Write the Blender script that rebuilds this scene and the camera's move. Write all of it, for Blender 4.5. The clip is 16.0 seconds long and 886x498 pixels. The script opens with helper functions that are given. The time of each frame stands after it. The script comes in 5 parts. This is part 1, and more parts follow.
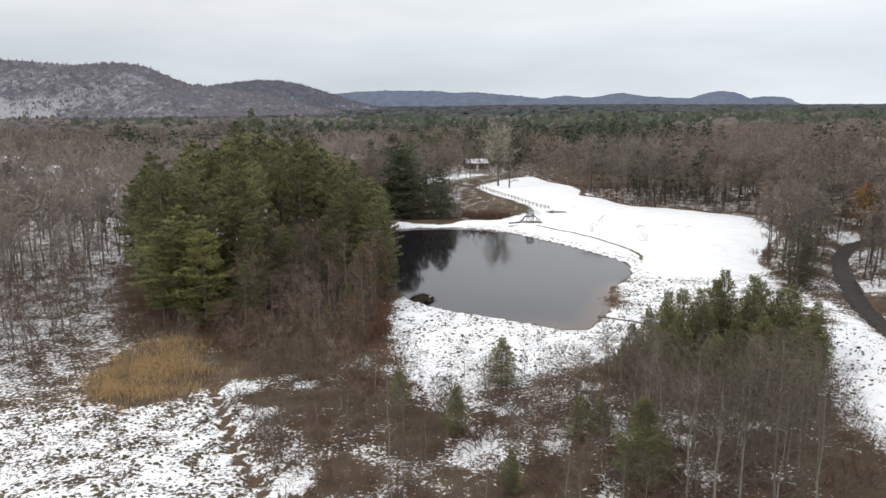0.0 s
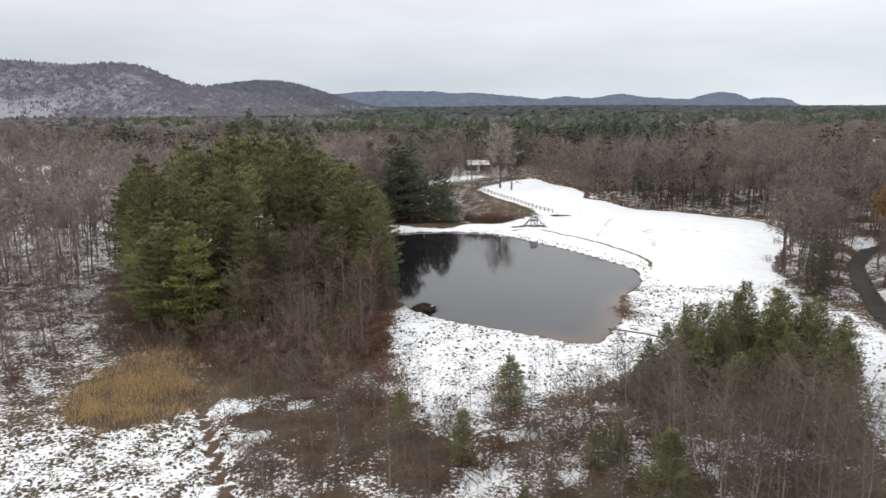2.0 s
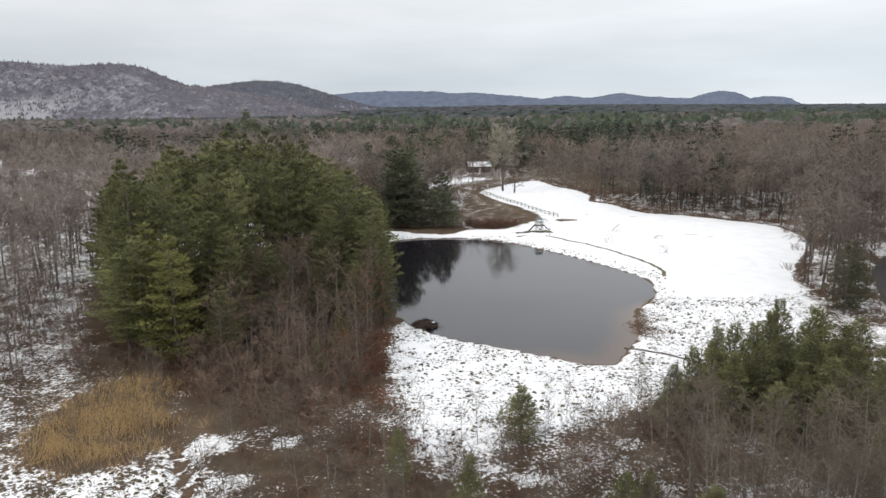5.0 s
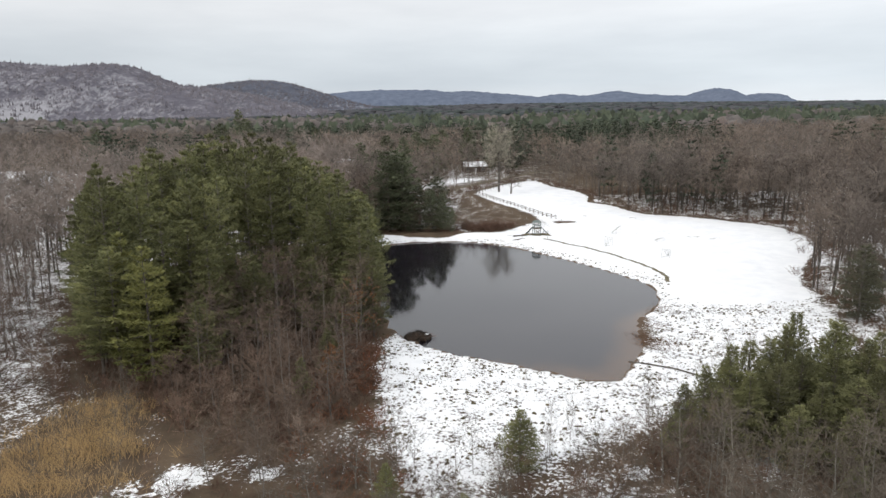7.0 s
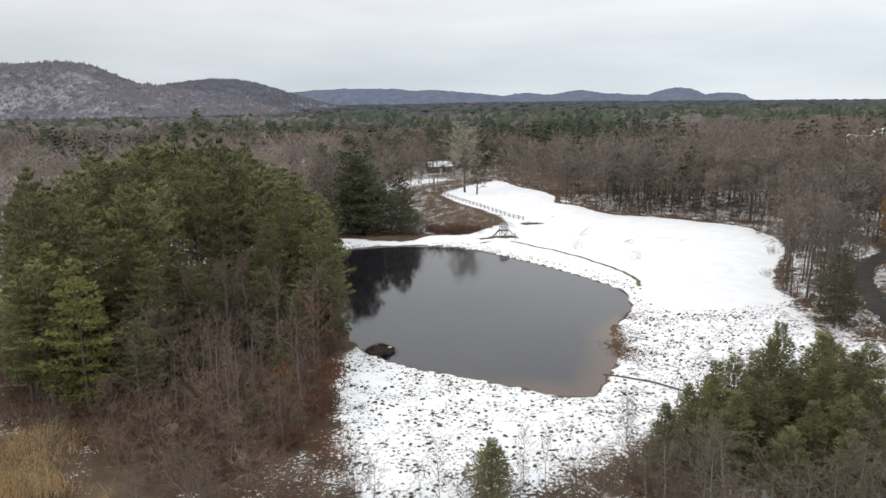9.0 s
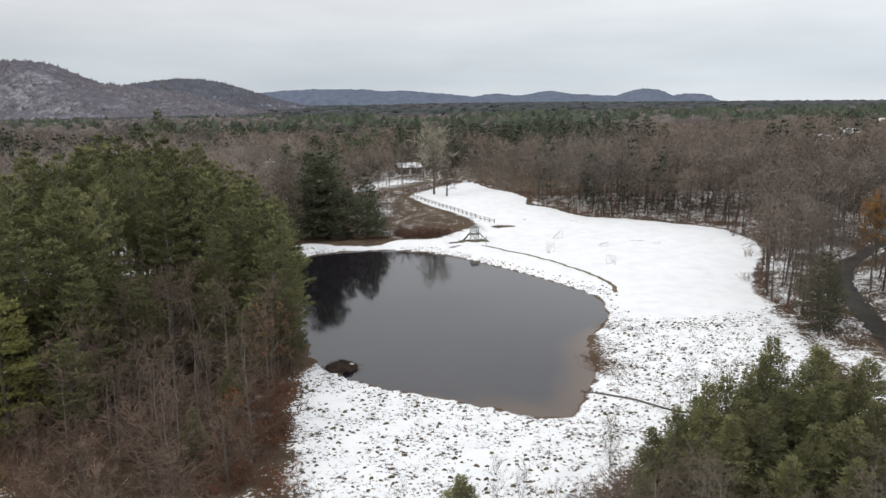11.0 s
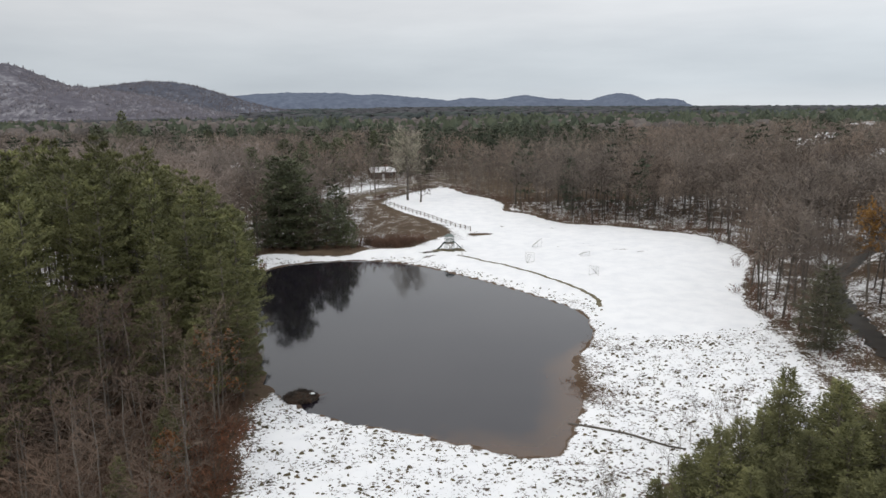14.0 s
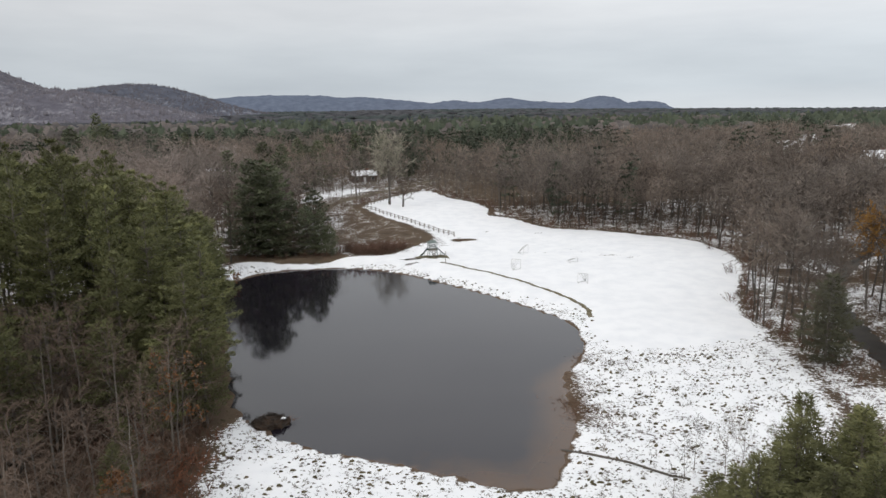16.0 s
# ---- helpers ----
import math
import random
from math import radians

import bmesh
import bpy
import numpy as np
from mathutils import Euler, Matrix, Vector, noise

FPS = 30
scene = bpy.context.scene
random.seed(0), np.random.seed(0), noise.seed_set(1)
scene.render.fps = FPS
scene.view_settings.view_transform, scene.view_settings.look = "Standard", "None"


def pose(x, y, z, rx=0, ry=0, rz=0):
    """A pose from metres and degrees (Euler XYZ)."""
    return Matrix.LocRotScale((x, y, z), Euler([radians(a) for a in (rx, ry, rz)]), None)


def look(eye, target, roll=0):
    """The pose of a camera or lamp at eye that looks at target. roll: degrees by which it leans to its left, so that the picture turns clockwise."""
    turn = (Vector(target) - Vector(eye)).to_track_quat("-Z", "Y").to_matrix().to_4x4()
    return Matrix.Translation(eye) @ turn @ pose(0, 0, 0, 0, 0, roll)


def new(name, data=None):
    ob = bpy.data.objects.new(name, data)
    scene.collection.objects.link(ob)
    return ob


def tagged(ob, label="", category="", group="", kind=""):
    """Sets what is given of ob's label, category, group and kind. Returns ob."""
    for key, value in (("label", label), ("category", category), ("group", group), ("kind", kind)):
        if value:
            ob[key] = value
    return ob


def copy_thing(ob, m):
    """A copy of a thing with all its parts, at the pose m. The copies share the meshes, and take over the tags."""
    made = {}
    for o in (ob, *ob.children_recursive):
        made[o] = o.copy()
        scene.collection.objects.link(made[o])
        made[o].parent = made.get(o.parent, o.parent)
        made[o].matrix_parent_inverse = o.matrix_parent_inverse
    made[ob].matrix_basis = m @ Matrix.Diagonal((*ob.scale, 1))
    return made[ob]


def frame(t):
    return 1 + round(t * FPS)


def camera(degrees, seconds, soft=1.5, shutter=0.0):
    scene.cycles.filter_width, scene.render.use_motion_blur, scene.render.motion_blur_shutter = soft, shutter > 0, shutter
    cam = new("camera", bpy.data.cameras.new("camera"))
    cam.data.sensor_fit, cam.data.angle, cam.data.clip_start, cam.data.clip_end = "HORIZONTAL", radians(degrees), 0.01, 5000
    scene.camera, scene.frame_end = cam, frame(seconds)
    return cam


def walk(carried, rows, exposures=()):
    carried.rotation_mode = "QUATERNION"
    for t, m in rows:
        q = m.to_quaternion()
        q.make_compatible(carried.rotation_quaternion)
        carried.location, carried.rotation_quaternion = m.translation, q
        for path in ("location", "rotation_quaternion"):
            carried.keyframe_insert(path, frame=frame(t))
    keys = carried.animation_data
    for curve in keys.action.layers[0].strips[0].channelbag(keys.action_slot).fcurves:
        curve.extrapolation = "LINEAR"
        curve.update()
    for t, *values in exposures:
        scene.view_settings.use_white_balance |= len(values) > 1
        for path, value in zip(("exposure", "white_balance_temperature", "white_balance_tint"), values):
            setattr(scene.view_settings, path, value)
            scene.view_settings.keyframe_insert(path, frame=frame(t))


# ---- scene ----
cam = camera(65.1, 16.0)
PATH = [
    (0, (-0.46, -4.912, 31.095), (-0.458, -2.951, 30.705), -0.4),
    (0.5, (-0.568, -3.578, 31.111), (-0.565, -1.616, 30.721), -0.4),
    (1, (-0.71, -2.233, 31.113), (-0.707, -0.271, 30.725), -0.4),
    (1.5, (-0.852, -0.875, 31.14), (-0.847, 1.087, 30.752), -0.3),
    (2, (-0.987, 0.433, 31.181), (-0.983, 2.395, 30.792), -0.3),
    (2.5, (-1.076, 1.763, 31.214), (-1.071, 3.725, 30.824), -0.3),
    (3, (-1.094, 3.072, 31.25), (-1.091, 5.034, 30.861), -0.4),
    (3.5, (-1.16, 4.423, 31.284), (-1.156, 6.385, 30.896), -0.4),
    (4, (-1.276, 5.73, 31.315), (-1.272, 7.692, 30.927), -0.4),
    (6.5, (-0.888, 12.393, 31.603), (-0.883, 14.354, 31.211), -0.8),
    (7, (-0.733, 13.76, 31.67), (-0.72, 15.721, 31.277), -0.8),
    (7.5, (-0.605, 15.065, 31.728), (-0.572, 17.025, 31.334), -0.9),
    (8, (-0.53, 16.416, 31.748), (-0.474, 18.376, 31.354), -0.9),
    (8.5, (-0.439, 17.971, 31.735), (-0.353, 19.929, 31.339), -0.9),
    (9, (-0.256, 19.552, 31.628), (-0.146, 21.509, 31.231), -0.8),
    (11.5, (1.146, 27.454, 31.176), (1.352, 29.403, 30.781), -0.8),
    (12, (1.385, 28.86, 31.14), (1.602, 30.809, 30.747), -0.8),
    (12.5, (1.563, 30.235, 31.073), (1.789, 32.183, 30.682), -0.8),
    (13, (1.766, 31.612, 30.989), (2.002, 33.56, 30.598), -0.7),
    (13.5, (2.039, 32.967, 30.909), (2.288, 34.913, 30.52), -0.7),
    (14, (2.253, 34.376, 30.814), (2.514, 36.321, 30.428), -0.6),
    (14.5, (2.506, 35.774, 30.745), (2.779, 37.718, 30.361), -0.7),
    (15, (2.783, 37.175, 30.683), (3.067, 39.118, 30.301), -0.7),
    (15.5, (3.045, 38.599, 30.627), (3.342, 40.54, 30.247), -0.65),
    (16, (3.266, 40.011, 30.583), (3.573, 41.95, 30.204), -0.65),
]
walk(cam, [(t, look(eye, target, roll)) for t, eye, target, roll in PATH], [(0, 0.03), (9, 0.02), (11.5, -0.15), (16, -0.25)])

# ---- world, sun, exposure ----
world = bpy.data.worlds.new("overcast_sky")
scene.world = world
world.use_nodes = True
wt = world.node_tree
for n in list(wt.nodes):
    wt.nodes.remove(n)


def wnode(kind, **inputs):
    n = wt.nodes.new(kind)
    for k, v in inputs.items():
        n.inputs[k].default_value = v
    return n


SUN_ELEV, SUN_TURN = radians(36), radians(246)
sky = wnode("ShaderNodeTexSky")
sky.sky_type = "NISHITA"
sky.sun_disc = False
sky.sun_elevation, sky.sun_rotation = SUN_ELEV, SUN_TURN
sky_dim = wnode("ShaderNodeMix")
sky_dim.data_type = "RGBA"
sky_dim.blend_type = "MULTIPLY"
sky_dim.inputs[0].default_value = 1.0
sky_dim.inputs[7].default_value = (0.1, 0.1, 0.1, 1)
wt.links.new(sky.outputs[0], sky_dim.inputs[6])
coord = wnode("ShaderNodeTexCoord")
sep = wnode("ShaderNodeSeparateXYZ")
wt.links.new(coord.outputs["Generated"], sep.inputs[0])
ramp = wnode("ShaderNodeValToRGB")
els = ramp.color_ramp.elements
els[0].position, els[0].color = 0.0, (0.80, 0.85, 0.90, 1)
els[1].position, els[1].color = 0.2, (0.92, 0.935, 0.955, 1)
e = els.new(0.035)
e.color = (0.70, 0.765, 0.83, 1)
e = els.new(0.085)
e.color = (0.76, 0.81, 0.86, 1)
e = els.new(0.13)
e.color = (0.88, 0.905, 0.935, 1)
wt.links.new(sep.outputs[2], ramp.inputs[0])
stretch = wnode("ShaderNodeMapping")
stretch.inputs["Scale"].default_value = (1.6, 1.6, 9.0)
wt.links.new(coord.outputs["Generated"], stretch.inputs[0])
cloud = wnode("ShaderNodeTexNoise", Scale=1.7, Detail=5.0, Roughness=0.55)
wt.links.new(stretch.outputs[0], cloud.inputs["Vector"])
cramp = wnode("ShaderNodeValToRGB")
cramp.color_ramp.elements[0].position, cramp.color_ramp.elements[0].color = 0.3, (0.88, 0.885, 0.895, 1)
cramp.color_ramp.elements[1].position, cramp.color_ramp.elements[1].color = 0.7, (1.06, 1.055, 1.05, 1)
wt.links.new(cloud.outputs[0], cramp.inputs[0])
over = wnode("ShaderNodeMix")
over.data_type, over.blend_type = "RGBA", "MULTIPLY"
over.inputs[0].default_value = 1.0
wt.links.new(ramp.outputs[0], over.inputs[6])
wt.links.new(cramp.outputs[0], over.inputs[7])
both = wnode("ShaderNodeMix")
both.data_type = "RGBA"
both.inputs[0].default_value = 0.93
wt.links.new(sky_dim.outputs[2], both.inputs[6])
wt.links.new(over.outputs[2], both.inputs[7])
back = wnode("ShaderNodeBackground", Strength=1.0)
# an overcast sky is brighter overhead than at the horizon
gain = wnode("ShaderNodeMath")
gain.operation = "MULTIPLY_ADD"
gain.use_clamp = False
gain.inputs[1].default_value, gain.inputs[2].default_value = 0.42, 0.96
wt.links.new(sep.outputs[2], gain.inputs[0])
floor_gain = wnode("ShaderNodeMath")
floor_gain.operation = "MAXIMUM"
floor_gain.inputs[1].default_value = 0.94
wt.links.new(gain.outputs[0], floor_gain.inputs[0])
side_gain = wnode("ShaderNodeMath")
side_gain.operation = "MULTIPLY_ADD"
side_gain.inputs[1].default_value = 0.2
wt.links.new(sep.outputs[0], side_gain.inputs[0])
wt.links.new(floor_gain.outputs[0], side_gain.inputs[2])
wt.links.new(side_gain.outputs[0], back.inputs["Strength"])
wt.links.new(both.outputs[2], back.inputs[0])
wout = wnode("ShaderNodeOutputWorld")
wt.links.new(back.outputs[0], wout.inputs[0])

sun = new("sun", bpy.data.lights.new("sun", "SUN"))
sun.data.energy, sun.data.angle, sun.data.color = 1.3, radians(22), (1.0, 0.96, 0.9)
sun.matrix_world = look((-90, -40, 70), (0, 0, 0))

# ---- materials ----


def material(name, rough=0.9, spec=0.2):
    m = bpy.data.materials.new(name)
    m.use_nodes = True
    b = m.node_tree.nodes["Principled BSDF"]
    b.inputs["Roughness"].default_value = rough
    b.inputs["Specular IOR Level"].default_value = spec
    return m, m.node_tree, b


def node(t, kind, **inputs):
    n = t.nodes.new(kind)
    for k, v in inputs.items():
        n.inputs[k].default_value = v
    return n


def ramp_node(t, source, stops):
    r = t.nodes.new("ShaderNodeValToRGB")
    el = r.color_ramp.elements
    el[0].position, el[0].color = stops[0][0], (*stops[0][1], 1)
    el[1].position, el[1].color = stops[-1][0], (*stops[-1][1], 1)
    for p, c in stops[1:-1]:
        el.new(p).color = (*c, 1)
    t.links.new(source, r.inputs[0])
    return r.outputs[0]


def mix_node(t, fac, a, b, blend="MIX"):
    n = t.nodes.new("ShaderNodeMix")
    n.data_type, n.blend_type = "RGBA", blend
    for slot, v in ((0, fac), (6, a), (7, b)):
        if isinstance(v, (int, float)):
            n.inputs[slot].default_value = v
        elif isinstance(v, tuple):
            n.inputs[slot].default_value = (*v, 1)
        else:
            t.links.new(v, n.inputs[slot])
    return n.outputs[2]


def math_node(t, op, a, b=0.0, clamp=False):
    n = t.nodes.new("ShaderNodeMath")
    n.operation, n.use_clamp = op, clamp
    for slot, v in ((0, a), (1, b)):
        if isinstance(v, (int, float)):
            n.inputs[slot].default_value = v
        else:
            t.links.new(v, n.inputs[slot])
    return n.outputs[0]


def place_noise(t, scale, detail=3.0, rough=0.55):
    """Noise fixed to the world, scale in features a metre."""
    g = t.nodes.new("ShaderNodeNewGeometry")
    n = node(t, "ShaderNodeTexNoise", Scale=scale, Detail=detail, Roughness=rough)
    t.links.new(g.outputs["Position"], n.inputs["Vector"])
    return n.outputs[0]


def plant_material(name, dark, light, other, rough=0.85, patch=0.035, spec=0.15, clump=0.9, by_twig=0.5, ease_by=0.45, by_plant=0.45):
    """Colour by twig (island), by bough, by plant and by patch of the land."""
    m, t, b = material(name, rough, spec)
    g = t.nodes.new("ShaderNodeNewGeometry")
    bough = math_node(t, "MULTIPLY_ADD", place_noise(t, clump, 2.0), 2.2)
    t.nodes[-1].inputs[2].default_value = -0.6
    tone = math_node(t, "ADD", math_node(t, "MULTIPLY", g.outputs["Random Per Island"], by_twig), math_node(t, "MULTIPLY", bough, 1.0 - by_twig), True)
    base = ramp_node(t, tone, [(0.0, dark), (1.0, light)])
    big = ramp_node(t, place_noise(t, patch, 2.0), [(0.35, (0, 0, 0)), (0.68, (1, 1, 1))])
    oi = t.nodes.new("ShaderNodeObjectInfo")
    own = t.nodes.new("ShaderNodeAttribute")
    own.attribute_name = "plant"
    chance = math_node(t, "FRACT", math_node(t, "ADD", oi.outputs["Random"], own.outputs["Fac"]))
    fac = math_node(t, "MULTIPLY", big, math_node(t, "ADD", math_node(t, "MULTIPLY", chance, 0.6), 0.4), True)
    shade = math_node(t, "FRACT", math_node(t, "MULTIPLY", chance, 7.3))
    shade = math_node(t, "ADD", math_node(t, "MULTIPLY", shade, by_plant), 1.0 - 0.5 * by_plant)
    tint = t.nodes.new("ShaderNodeVectorMath")
    tint.operation = "SCALE"
    t.links.new(mix_node(t, fac, base, other), tint.inputs[0])
    t.links.new(shade, tint.inputs["Scale"])
    t.links.new(tint.outputs[0], b.inputs["Base Color"])
    # fine twigs and needles scatter light from all round: ease their facing towards the sky
    ease = t.nodes.new("ShaderNodeVectorMath")
    ease.operation = "MULTIPLY_ADD"
    ease.inputs[1].default_value, ease.inputs[2].default_value = (1 - ease_by, 1 - ease_by, 1 - ease_by), (0, 0, ease_by)
    t.links.new(g.outputs["Normal"], ease.inputs[0])
    level = t.nodes.new("ShaderNodeVectorMath")
    level.operation = "NORMALIZE"
    t.links.new(ease.outputs[0], level.inputs[0])
    t.links.new(level.outputs[0], b.inputs["Normal"])
    return m


BARK = plant_material("bark", (0.075, 0.065, 0.057), (0.19, 0.17, 0.15), (0.13, 0.11, 0.09))
TRUNK = plant_material("dark_trunk", (0.045, 0.038, 0.033), (0.11, 0.096, 0.084), (0.07, 0.06, 0.05))
PALE_BARK = plant_material("pale_bark", (0.10, 0.09, 0.076), (0.27, 0.25, 0.215), (0.17, 0.15, 0.125))
TWIG = plant_material("twig", (0.101, 0.0851, 0.0739), (0.252, 0.215, 0.186), (0.213, 0.159, 0.125), clump=0.16, by_twig=0.12, by_plant=0.55)
PALE_TWIG = plant_material("pale_twig", (0.135, 0.115, 0.103), (0.333, 0.288, 0.257), (0.27, 0.211, 0.176), clump=0.16, by_twig=0.12, by_plant=0.5)
DIM_TWIG = plant_material("dim_twig", (0.0888, 0.0753, 0.0659), (0.227, 0.193, 0.168), (0.182, 0.141, 0.114), clump=0.16, by_twig=0.12, by_plant=0.6)
GREY_TWIG = plant_material("grey_twig", (0.044, 0.037, 0.03), (0.185, 0.16, 0.13), (0.115, 0.09, 0.067), clump=0.5)
RED_TWIG = plant_material("red_twig", (0.062, 0.035, 0.025), (0.19, 0.112, 0.081), (0.128, 0.08, 0.057), patch=0.12)
NEEDLE = plant_material("needles", (0.038, 0.043, 0.024), (0.236, 0.238, 0.094), (0.154, 0.153, 0.068), 0.7, 0.06, 0.2, 0.45, 0.15, 0.3, 0.6)
BRIGHT_NEEDLE = plant_material("bright_needles", (0.061, 0.068, 0.023), (0.298, 0.292, 0.096), (0.211, 0.206, 0.069), 0.7, 0.06, 0.2, 0.35, 0.2, 0.3, 0.2)
SHORE_NEEDLE = plant_material("shore_needles", (0.04, 0.05, 0.035), (0.2, 0.215, 0.115), (0.119, 0.131, 0.0813), 0.65, 0.06, 0.2, 0.3, 0.35, 0.25, 0.5)
DULL_NEEDLE = plant_material("dull_needles", (0.042, 0.045, 0.029), (0.145, 0.146, 0.088), (0.105, 0.098, 0.066), 0.7, 0.06, 0.2, 0.5, 0.4, 0.3, 0.3)
YOUNG_NEEDLE = plant_material("young_needles", (0.038, 0.043, 0.022), (0.215, 0.212, 0.09), (0.135, 0.132, 0.064), 0.75, 0.08, 0.15, 0.7, 0.2, 0.3)
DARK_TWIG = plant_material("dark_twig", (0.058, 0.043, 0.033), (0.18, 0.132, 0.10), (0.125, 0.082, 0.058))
CLUMP_TWIG = plant_material("brown_twig", (0.0594, 0.045, 0.036), (0.194, 0.147, 0.115), (0.14, 0.0945, 0.0702), ease_by=0.4, clump=0.3, by_twig=0.3)
BUSH_TWIG = plant_material("bush_twig", (0.07, 0.052, 0.04), (0.235, 0.178, 0.138), (0.165, 0.108, 0.078), ease_by=0.5, clump=0.4, by_twig=0.25)
# twigs and needles of the far woods, with haze put into the colour as grey
HAZY_TWIG = plant_material("hazy_twig", (0.0789, 0.0708, 0.0668), (0.144, 0.13, 0.122), (0.131, 0.106, 0.0952), clump=0.04, by_twig=0.1, by_plant=0.6)
HAZY_NEEDLE = plant_material("hazy_needles", (0.041, 0.0497, 0.0367), (0.0992, 0.112, 0.0713), (0.067, 0.0824, 0.0605), 0.8, 0.02, 0.1, 0.05, 0.15, by_plant=0.7)
RUST_LEAF = plant_material("rust_leaves", (0.09, 0.044, 0.02), (0.22, 0.11, 0.047), (0.16, 0.075, 0.034))
AMBER_LEAF = plant_material("amber_leaves", (0.17, 0.085, 0.025), (0.38, 0.21, 0.06), (0.27, 0.14, 0.045))
STRAW = plant_material("straw", (0.22, 0.135, 0.06), (0.58, 0.41, 0.20), (0.37, 0.235, 0.115), patch=0.22, clump=0.9, by_twig=0.4)
GRASS = plant_material("dead_grass", (0.07, 0.052, 0.036), (0.22, 0.165, 0.105), (0.13, 0.105, 0.065), patch=0.1)

TURF = plant_material("dead_turf", (0.045, 0.036, 0.024), (0.17, 0.135, 0.085), (0.10, 0.09, 0.05), patch=0.2, clump=0.6, by_twig=0.7, ease_by=0.2)
DEBRIS = plant_material("wet_debris", (0.05, 0.03, 0.02), (0.20, 0.115, 0.07), (0.12, 0.07, 0.045), patch=0.3)


def ground_material():
    m, t, b = material("snowy_ground", 0.9, 0.1)
    at = t.nodes.new("ShaderNodeAttribute")
    at.attribute_name = "bare"
    mud = t.nodes.new("ShaderNodeAttribute")
    mud.attribute_name = "mud"
    fine = place_noise(t, 2.6, 5.0, 0.68)
    mid = place_noise(t, 0.33, 4.0, 0.6)
    wide = place_noise(t, 0.07, 3.0)
    tiny = place_noise(t, 9.0, 3.0)
    blend = math_node(t, "ADD", math_node(t, "MULTIPLY", fine, 0.6), math_node(t, "ADD", math_node(t, "MULTIPLY", mid, 0.3), math_node(t, "MULTIPLY", wide, 0.1)))
    # bare ground shows where the noise falls under the share of open ground
    edge = math_node(t, "SUBTRACT", math_node(t, "ADD", math_node(t, "MULTIPLY", at.outputs["Fac"], 0.5), 0.24), blend)
    cover = math_node(t, "MULTIPLY", edge, 26.0, True)
    litter = ramp_node(t, mid, [(0.3, (0.042, 0.029, 0.021)), (0.5, (0.08, 0.055, 0.039)), (0.7, (0.13, 0.093, 0.062))])
    litter = mix_node(t, math_node(t, "MULTIPLY", tiny, 0.4), litter, (0.20, 0.157, 0.105))
    earth = ramp_node(t, fine, [(0.3, (0.07, 0.047, 0.033)), (0.7, (0.16, 0.115, 0.08))])
    snow = ramp_node(t, mid, [(0.3, (0.80, 0.81, 0.83)), (0.6, (0.88, 0.885, 0.895))])
    col = mix_node(t, cover, snow, litter)
    wet = math_node(t, "MULTIPLY", math_node(t, "SUBTRACT", mud.outputs["Fac"], math_node(t, "MULTIPLY", fine, 0.9)), 6.0, True)
    col = mix_node(t, wet, col, earth)
    t.links.new(col, b.inputs["Base Color"])
    bump = node(t, "ShaderNodeBump", Strength=0.5, Distance=0.12)
    t.links.new(fine, bump.inputs["Height"])
    t.links.new(bump.outputs[0], b.inputs["Normal"])
    return m


def water_material():
    m, t, b = material("pond_water", 0.062, 0.5)
    b.inputs["IOR"].default_value = 1.58
    at = t.nodes.new("ShaderNodeAttribute")
    at.attribute_name = "shallow"
    n = place_noise(t, 0.55, 6.0, 0.7)
    fac = math_node(t, "MULTIPLY", math_node(t, "SUBTRACT", at.outputs["Fac"], math_node(t, "MULTIPLY", n, 0.8)), 2.1, True)
    bed = ramp_node(t, n, [(0.3, (0.07, 0.036, 0.018)), (0.7, (0.135, 0.08, 0.044))])
    t.links.new(mix_node(t, fac, (0.013, 0.011, 0.016), bed), b.inputs["Base Color"])
    bump = node(t, "ShaderNodeBump", Strength=0.06, Distance=0.05)
    t.links.new(place_noise(t, 1.3, 3.0), bump.inputs["Height"])
    t.links.new(bump.outputs[0], b.inputs["Normal"])
    return m


def rock_material(name, hazy_wood_a, hazy_wood_b, snow, amount):
    """Wooded hillside with snow showing between the trees, its colours tinted for haze."""
    m, t, b = material(name, 1.0, 0.0)
    g = t.nodes.new("ShaderNodeNewGeometry")
    mp = t.nodes.new("ShaderNodeMapping")
    mp.inputs["Scale"].default_value = (1.0, 0.5, 0.35)
    t.links.new(g.outputs["Position"], mp.inputs[0])
    streak = node(t, "ShaderNodeTexNoise", Scale=0.10, Detail=6.0, Roughness=0.7)
    t.links.new(mp.outputs[0], streak.inputs["Vector"])
    wide = place_noise(t, 0.006, 4.0)
    wood = ramp_node(t, place_noise(t, 0.03, 5.0, 0.65), [(0.32, hazy_wood_a), (0.68, hazy_wood_b)])
    v = math_node(t, "ADD", math_node(t, "MULTIPLY", streak.outputs[0], 0.6), math_node(t, "MULTIPLY", wide, 0.4))
    fac = math_node(t, "MULTIPLY", math_node(t, "SUBTRACT", v, 1.0 - amount), 7.0, True)
    t.links.new(mix_node(t, math_node(t, "MULTIPLY", fac, 0.42), wood, snow), b.inputs["Base Color"])
    # open snowy fields on the lower western slope
    sx = t.nodes.new("ShaderNodeSeparateXYZ")
    t.links.new(g.outputs["Position"], sx.inputs[0])
    west = math_node(t, "MULTIPLY_ADD", sx.outputs[0], -0.004, True)
    t.nodes[-1].inputs[2].default_value = -2.7
    low = math_node(t, "MULTIPLY_ADD", sx.outputs[2], -0.02, True)
    t.nodes[-1].inputs[2].default_value = 1.5
    field = math_node(t, "MULTIPLY", math_node(t, "MULTIPLY", west, low), 0.42)
    t.links.new(math_node(t, "ADD", v, field), fac.node.inputs[0].links[0].from_node.inputs[0])
    return m


